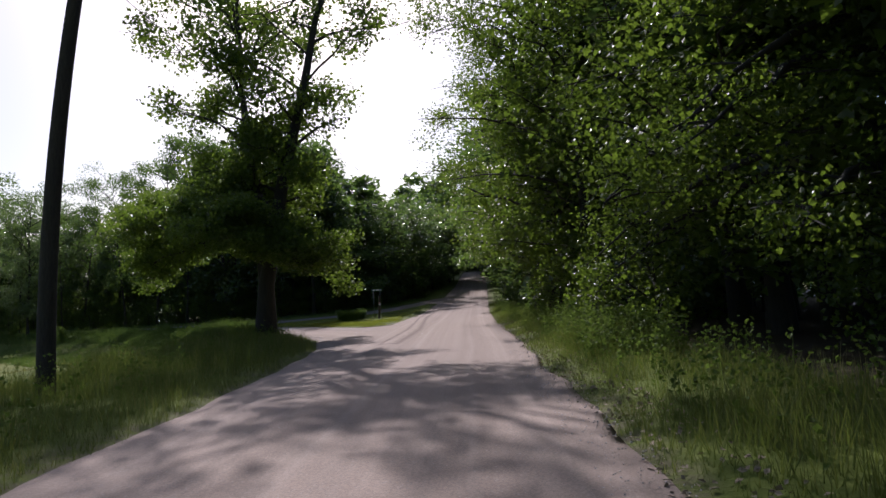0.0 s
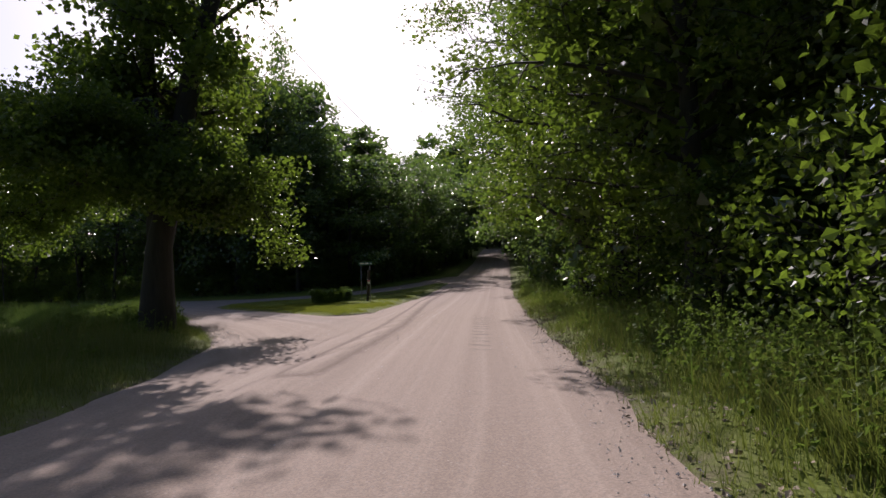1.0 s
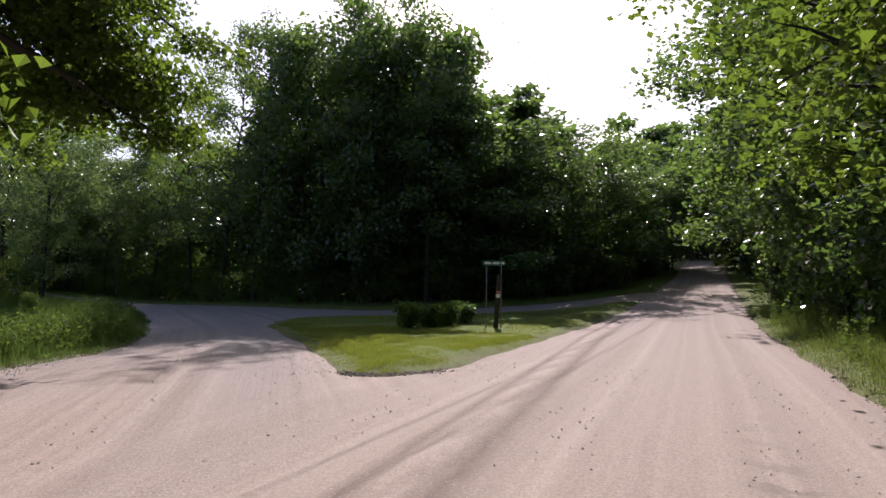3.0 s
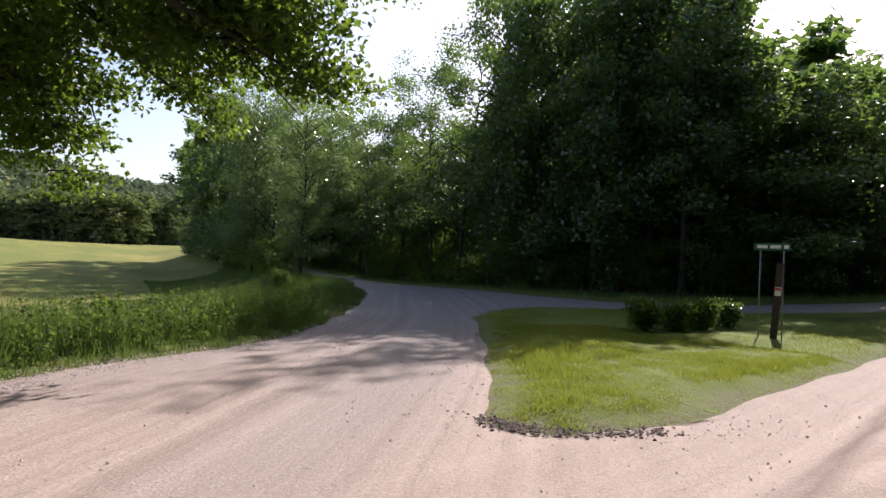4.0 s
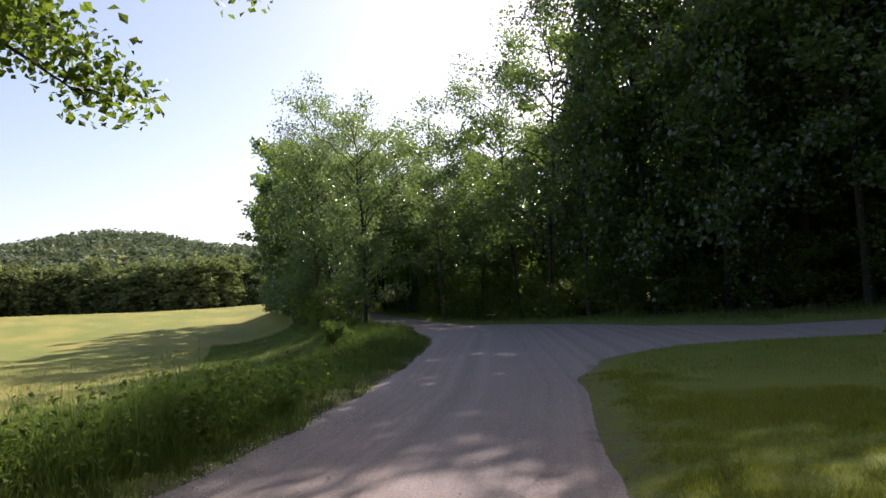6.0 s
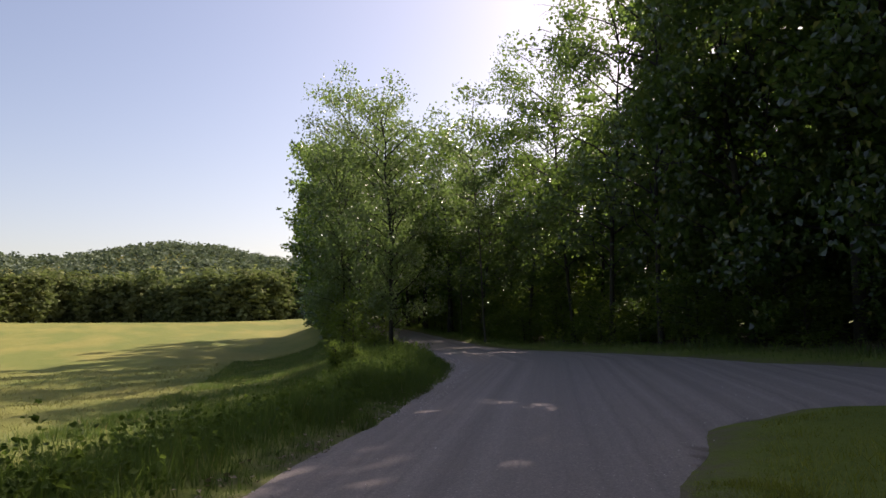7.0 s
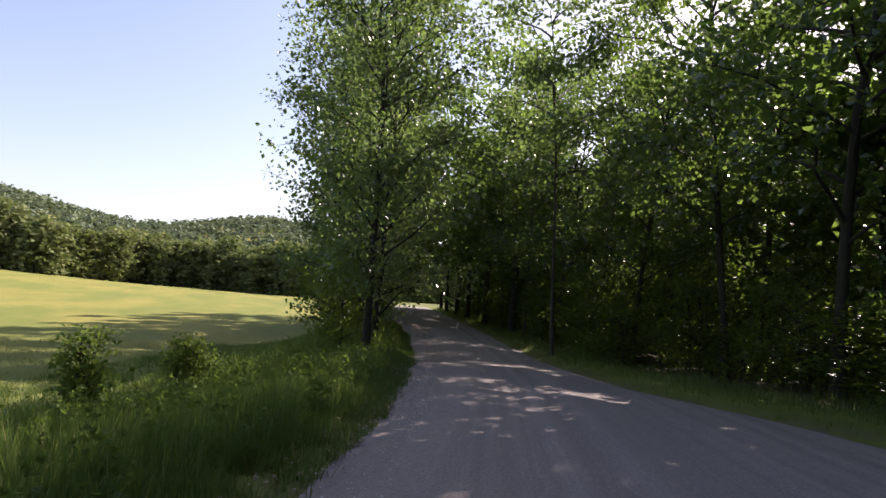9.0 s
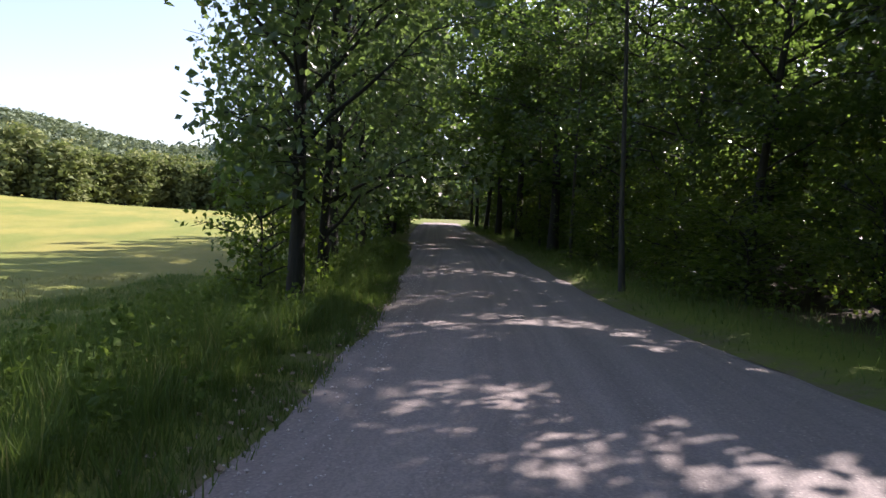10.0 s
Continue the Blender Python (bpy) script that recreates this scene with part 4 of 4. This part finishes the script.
weeds("verge_weeds", "tall flowering weeds among the verge tussocks", strip_points(r, MAIN_RIGHT, -2.8, -0.6, 47, 55, 260), 0.85, 11000, 15, size=0.055)
weeds("verge_weeds", "weeds in the shaded grass by the pole", strip_points(r, LEFT_MAIN, 0.8, 5.5, 0, 60, 500), 0.7, 6000, 9)
weeds("verge_weeds", "low leafy plants at the wood's edge", strip_points(r, SIDE_RIGHT, 0.6, 4.5, 60, 175, 700), 0.6, 8000, 10)


# ---- loose stones ----
def pebbles():
    r = np.random.default_rng(12)
    edge = np.concatenate([strip_points(r, SIDE_LEFT[3:], -0.75, 0.15, 0, 16, 2600), strip_points(r, MAIN_RIGHT, -0.15, 0.6, 38, 70, 1500), strip_points(r, SIDE_LEFT[10:], -0.6, 0.1, 0, 34, 1500)])
    x, y = np.r_[r.uniform(-24, 4, 2600), r.uniform(-12, 1, 5200), edge[:, 0]], np.r_[r.uniform(2, 44, 2600), r.uniform(18, 33, 5200), edge[:, 1]]
    d = road_distance(x, y)
    keep = (d < 0.12) & ((d > -0.7) | (r.uniform(0, 1, len(x)) < 0.42))
    x, y, d = x[keep], y[keep], d[keep]
    n = len(x)
    base = np.array([(1, 0, 0), (-1, 0, 0), (0, 1, 0), (0, -1, 0), (0, 0, 1), (0, 0, -1)], float)
    s = r.uniform(0.005, 0.015, (n, 1, 1)) * r.choice([0.8, 1, 1, 1.1, 1.3], (n, 1, 1))
    v = base[None] * s * r.uniform(0.6, 1.25, (n, 6, 3)) * np.array([1, 1, 0.75])
    a = r.uniform(0, 6.28, n)
    c, q = np.cos(a)[:, None], np.sin(a)[:, None]
    v = np.stack([v[..., 0] * c - v[..., 1] * q, v[..., 0] * q + v[..., 1] * c, v[..., 2]], -1)
    v += np.stack([x, y, base_height(x, y) + 0.022 + 0.032 * smooth(0, -2.5, d)], 1)[:, None]
    f = np.array([(0, 2, 4), (2, 1, 4), (1, 3, 4), (3, 0, 4), (2, 0, 5), (1, 2, 5), (3, 1, 5), (0, 3, 5)])
    tagged(new("loose_stones", mesh("loose_stones", v.reshape(-1, 3), (f[None] + np.arange(n)[:, None, None] * 6).reshape(-1, 3), STONE)), "loose pale gravel scattered over the dirt road", "gravel", kind="stuff")


pebbles()


def soil_bank():
    """The crumbling dark edge of the island's tip: clods lying along it."""
    r = np.random.default_rng(21)
    n = 620
    t = r.uniform(0, 1, n)
    line = np.array([(-5.75, 29.35), (-5.5, 29.3), (-5.15, 29.4), (-4.8, 29.8), (-4.5, 30.5)])
    x, y = np.interp(t, np.linspace(0, 1, 5), line[:, 0]) + r.normal(0, 0.10, n), np.interp(t, np.linspace(0, 1, 5), line[:, 1]) + r.normal(0, 0.10, n)
    base = np.array([(1, 0, 0), (-1, 0, 0), (0, 1, 0), (0, -1, 0), (0, 0, 1), (0, 0, -1)], float)
    v = base[None] * r.uniform(0.006, 0.030, (n, 1, 1)) * r.uniform(0.4, 1, (n, 1, 1)) * r.uniform(0.6, 1.4, (n, 6, 3)) * np.array([1.4, 1.4, 0.55])
    v += np.stack([x, y, base_height(x, y) + 0.03], 1)[:, None]
    f = np.array([(0, 2, 4), (2, 1, 4), (1, 3, 4), (3, 0, 4), (2, 0, 5), (1, 2, 5), (3, 1, 5), (0, 3, 5)])
    tagged(new("soil_clods", mesh("soil_clods", v.reshape(-1, 3), (f[None] + np.arange(n)[:, None, None] * 6).reshape(-1, 3), SOIL)), "dark crumbling soil clods at the grass island's tip", "soil", kind="stuff")


soil_bank()


def leaf_litter():
    """Dry leaves and bits of bark blown against the verge."""
    r = np.random.default_rng(33)
    xy = np.concatenate([strip_points(r, MAIN_RIGHT, -0.75, 0.2, 36, 76, 2600), strip_points(r, SIDE_LEFT[4:], -0.15, 0.4, 0, 50, 900)])
    z = ground_height(xy[:, 0], xy[:, 1]) + 0.035
    v, f = leaves(r, np.concatenate([xy, z[:, None]], 1), np.zeros(3), 3400, 0.055, 1.6)
    tagged(new("leaf_litter", mesh("leaf_litter", v, f, DRY_LEAF)), "dry tan leaf litter along the road's edge", "leaf litter", kind="stuff")


leaf_litter()


# ---- small things ----
def box(bm, size, m, bevel=0.0):
    g = bmesh.ops.create_cube(bm, size=1.0, matrix=m @ Matrix.Diagonal((*size, 1)))
    if bevel:
        e = list({e for v in g["verts"] for e in v.link_edges})
        bmesh.ops.bevel(bm, geom=e, offset=bevel, segments=2, affect="EDGES")


def rod(bm, r1, r2, a, b, seg=12):
    a, b = Vector(a), Vector(b)
    m = Matrix.Translation((a + b) / 2) @ (b - a).to_track_quat("Z", "Y").to_matrix().to_4x4()
    bmesh.ops.create_cone(bm, cap_ends=True, segments=seg, radius1=r1, radius2=r2, depth=(b - a).length, matrix=m)


def at_root(name, x, y, label, category, group="", turn=0.0):
    root = new(name)
    root.location, root.rotation_euler = (x, y, z_at(x, y)), (0, 0, turn)
    return tagged(root, label, category, group)


def street_sign():
    root = at_root("street_sign", -7.75, 40.3, "green street name sign on two thin posts in the grass", "sign", turn=radians(20))
    for x in (-0.26, 0.22):
        bm = bmesh.new()
        rod(bm, 0.017, 0.017, (x, 0, -0.3), (x, 0, 2.02), 10)
        part("post", from_bm("post", bm, STEEL, True), root)
    bm = bmesh.new()
    box(bm, (0.76, 0.03, 0.17), pose(-0.02, -0.03, 2.10), 0.008)
    blade = part("blade", from_bm("blade", bm, GREEN_SHEET), root, "green sheet-metal name blade")
    for x, w in ((-0.22, 0.22), (0.05, 0.22), (0.27, 0.10)):
        bm = bmesh.new()
        box(bm, (w, 0.004, 0.075), pose(x, -0.048, 2.10))
        part("lettering_bar", from_bm("lettering_bar", bm, WHITE_SHEET), blade)


def marker_post():
    root = at_root("marker_post", -7.62, 40.15, "dark wooden post with a small white and red plate", "post", turn=radians(20))
    bm = bmesh.new()
    box(bm, (0.15, 0.12, 2.0), pose(0.03, 0.06, 0.72, 0, 3.5, 0), 0.012)
    part("post", from_bm("post", bm, POST_WOOD), root)
    bm = bmesh.new()
    box(bm, (0.13, 0.012, 0.20), pose(0.06, -0.015, 1.08, 0, 3.5, 0), 0.003)
    plate = part("plate", from_bm("plate", bm, WHITE_SHEET), root, "small white plate")
    bm = bmesh.new()
    box(bm, (0.13, 0.006, 0.07), pose(0.052, -0.0245, 1.13, 0, 3.5, 0), 0.001)
    part("red_band", from_bm("red_band", bm, RED_SHEET), plate)


def utility_pole(x, y, height, label, turn, radius, lean):
    root = at_root("utility_pole", x, y, label, "pole", "poles along the main road", turn)
    q = np.linspace(0, 1, 13)
    v, f = tube(np.stack([lean * q * q, 0 * q, -0.4 + (height + 0.4) * q], 1), radius * (1 - 0.32 * q), 16)
    part("pole", mesh("pole", v, f, POLE_WOOD, True), root)
    bm = bmesh.new()
    rod(bm, radius * 0.69, radius * 0.60, (lean, 0, height - 0.02), (lean, 0, height + 0.04), 16)
    rod(bm, 0.05, 0.06, (lean, 0, height), (lean, 0, height + 0.18), 10)
    rod(bm, 0.08, 0.05, (lean, 0, height + 0.08), (lean, 0, height + 0.14), 10)
    part("insulator", from_bm("insulator", bm, CERAMIC, True), root, "grey porcelain insulator")
    bm = bmesh.new()
    side = lean * 0.78
    rod(bm, 0.02, 0.02, (side, -radius * 0.55, height - 1.1), (side, -radius - 0.12, height - 1.1), 8)
    part("bracket", from_bm("bracket", bm, STEEL), root, "steel cable bracket")
    return (x + lean, y, root.location.z + height + 0.17), (x + side, y - radius - 0.08, root.location.z + height - 1.1)


def cable(a, b, sag):
    q = np.linspace(0, 1, 40)[:, None]
    pts = np.array(a) * (1 - q) + np.array(b) * q
    pts[:, 2] -= 4 * sag * (q * (1 - q))[:, 0]
    v, f = tube(pts, np.full(40, 0.011), 6)
    tagged(new("cable", mesh("cable", v, f, WIRE, True)), "thin dark overhead cable hanging between two poles", "cable", "cables along the main road")


street_sign()
marker_post()
near = utility_pole(-5.0, 5.4, 9.4, "dark weathered wooden utility pole in the verge grass", 0.0, 0.17, 1.15)
far = utility_pole(-10.4, 79.5, 8.6, "distant grey utility pole at the wood's edge", 0.0, 0.15, 0.1)
for a, b in zip(near, far):
    cable(a, b, 1.1)


def bush(x, y, radius, height, count, seed, label, leaf):
    root = at_root("shrub", x, y, label, "shrub", "shrubs on the island")
    wv, wf, v, f, _ = tree_parts(seed=seed, height=height, radius=radius, base=0.08, trunk_r=0.03, count=count, size=0.07, limbs=24, spread=0.13, stems=4, sides=5, gather=0.8)
    part("wood", mesh("wood", wv, wf, BARK, True), root)
    part("foliage", mesh("foliage", v, f, leaf), root)


bush(-9.75, 38.3, 0.36, 0.62, 3200, 101, "low rounded dark green shrub on the grass", LEAF)
bush(-9.6, 39.3, 0.33, 0.56, 2800, 102, "low rounded dark green shrub on the grass", LEAF)
bush(-9.5, 40.4, 0.36, 0.60, 2800, 103, "yellowish green spreading shrub on the grass", LEAF_WEED)
bush(-9.3, 41.4, 0.26, 0.5, 1500, 104, "small grey-green shrub on the grass", LEAF_DEEP)
bush(-33.6, 40.6, 0.30, 1.15, 1500, 105, "spindly young shrub at the field's edge", LEAF_WEED)
bush(-35.6, 41.8, 0.42, 0.75, 1900, 106, "bushy dark shrub at the field's edge", LEAF_WEED)
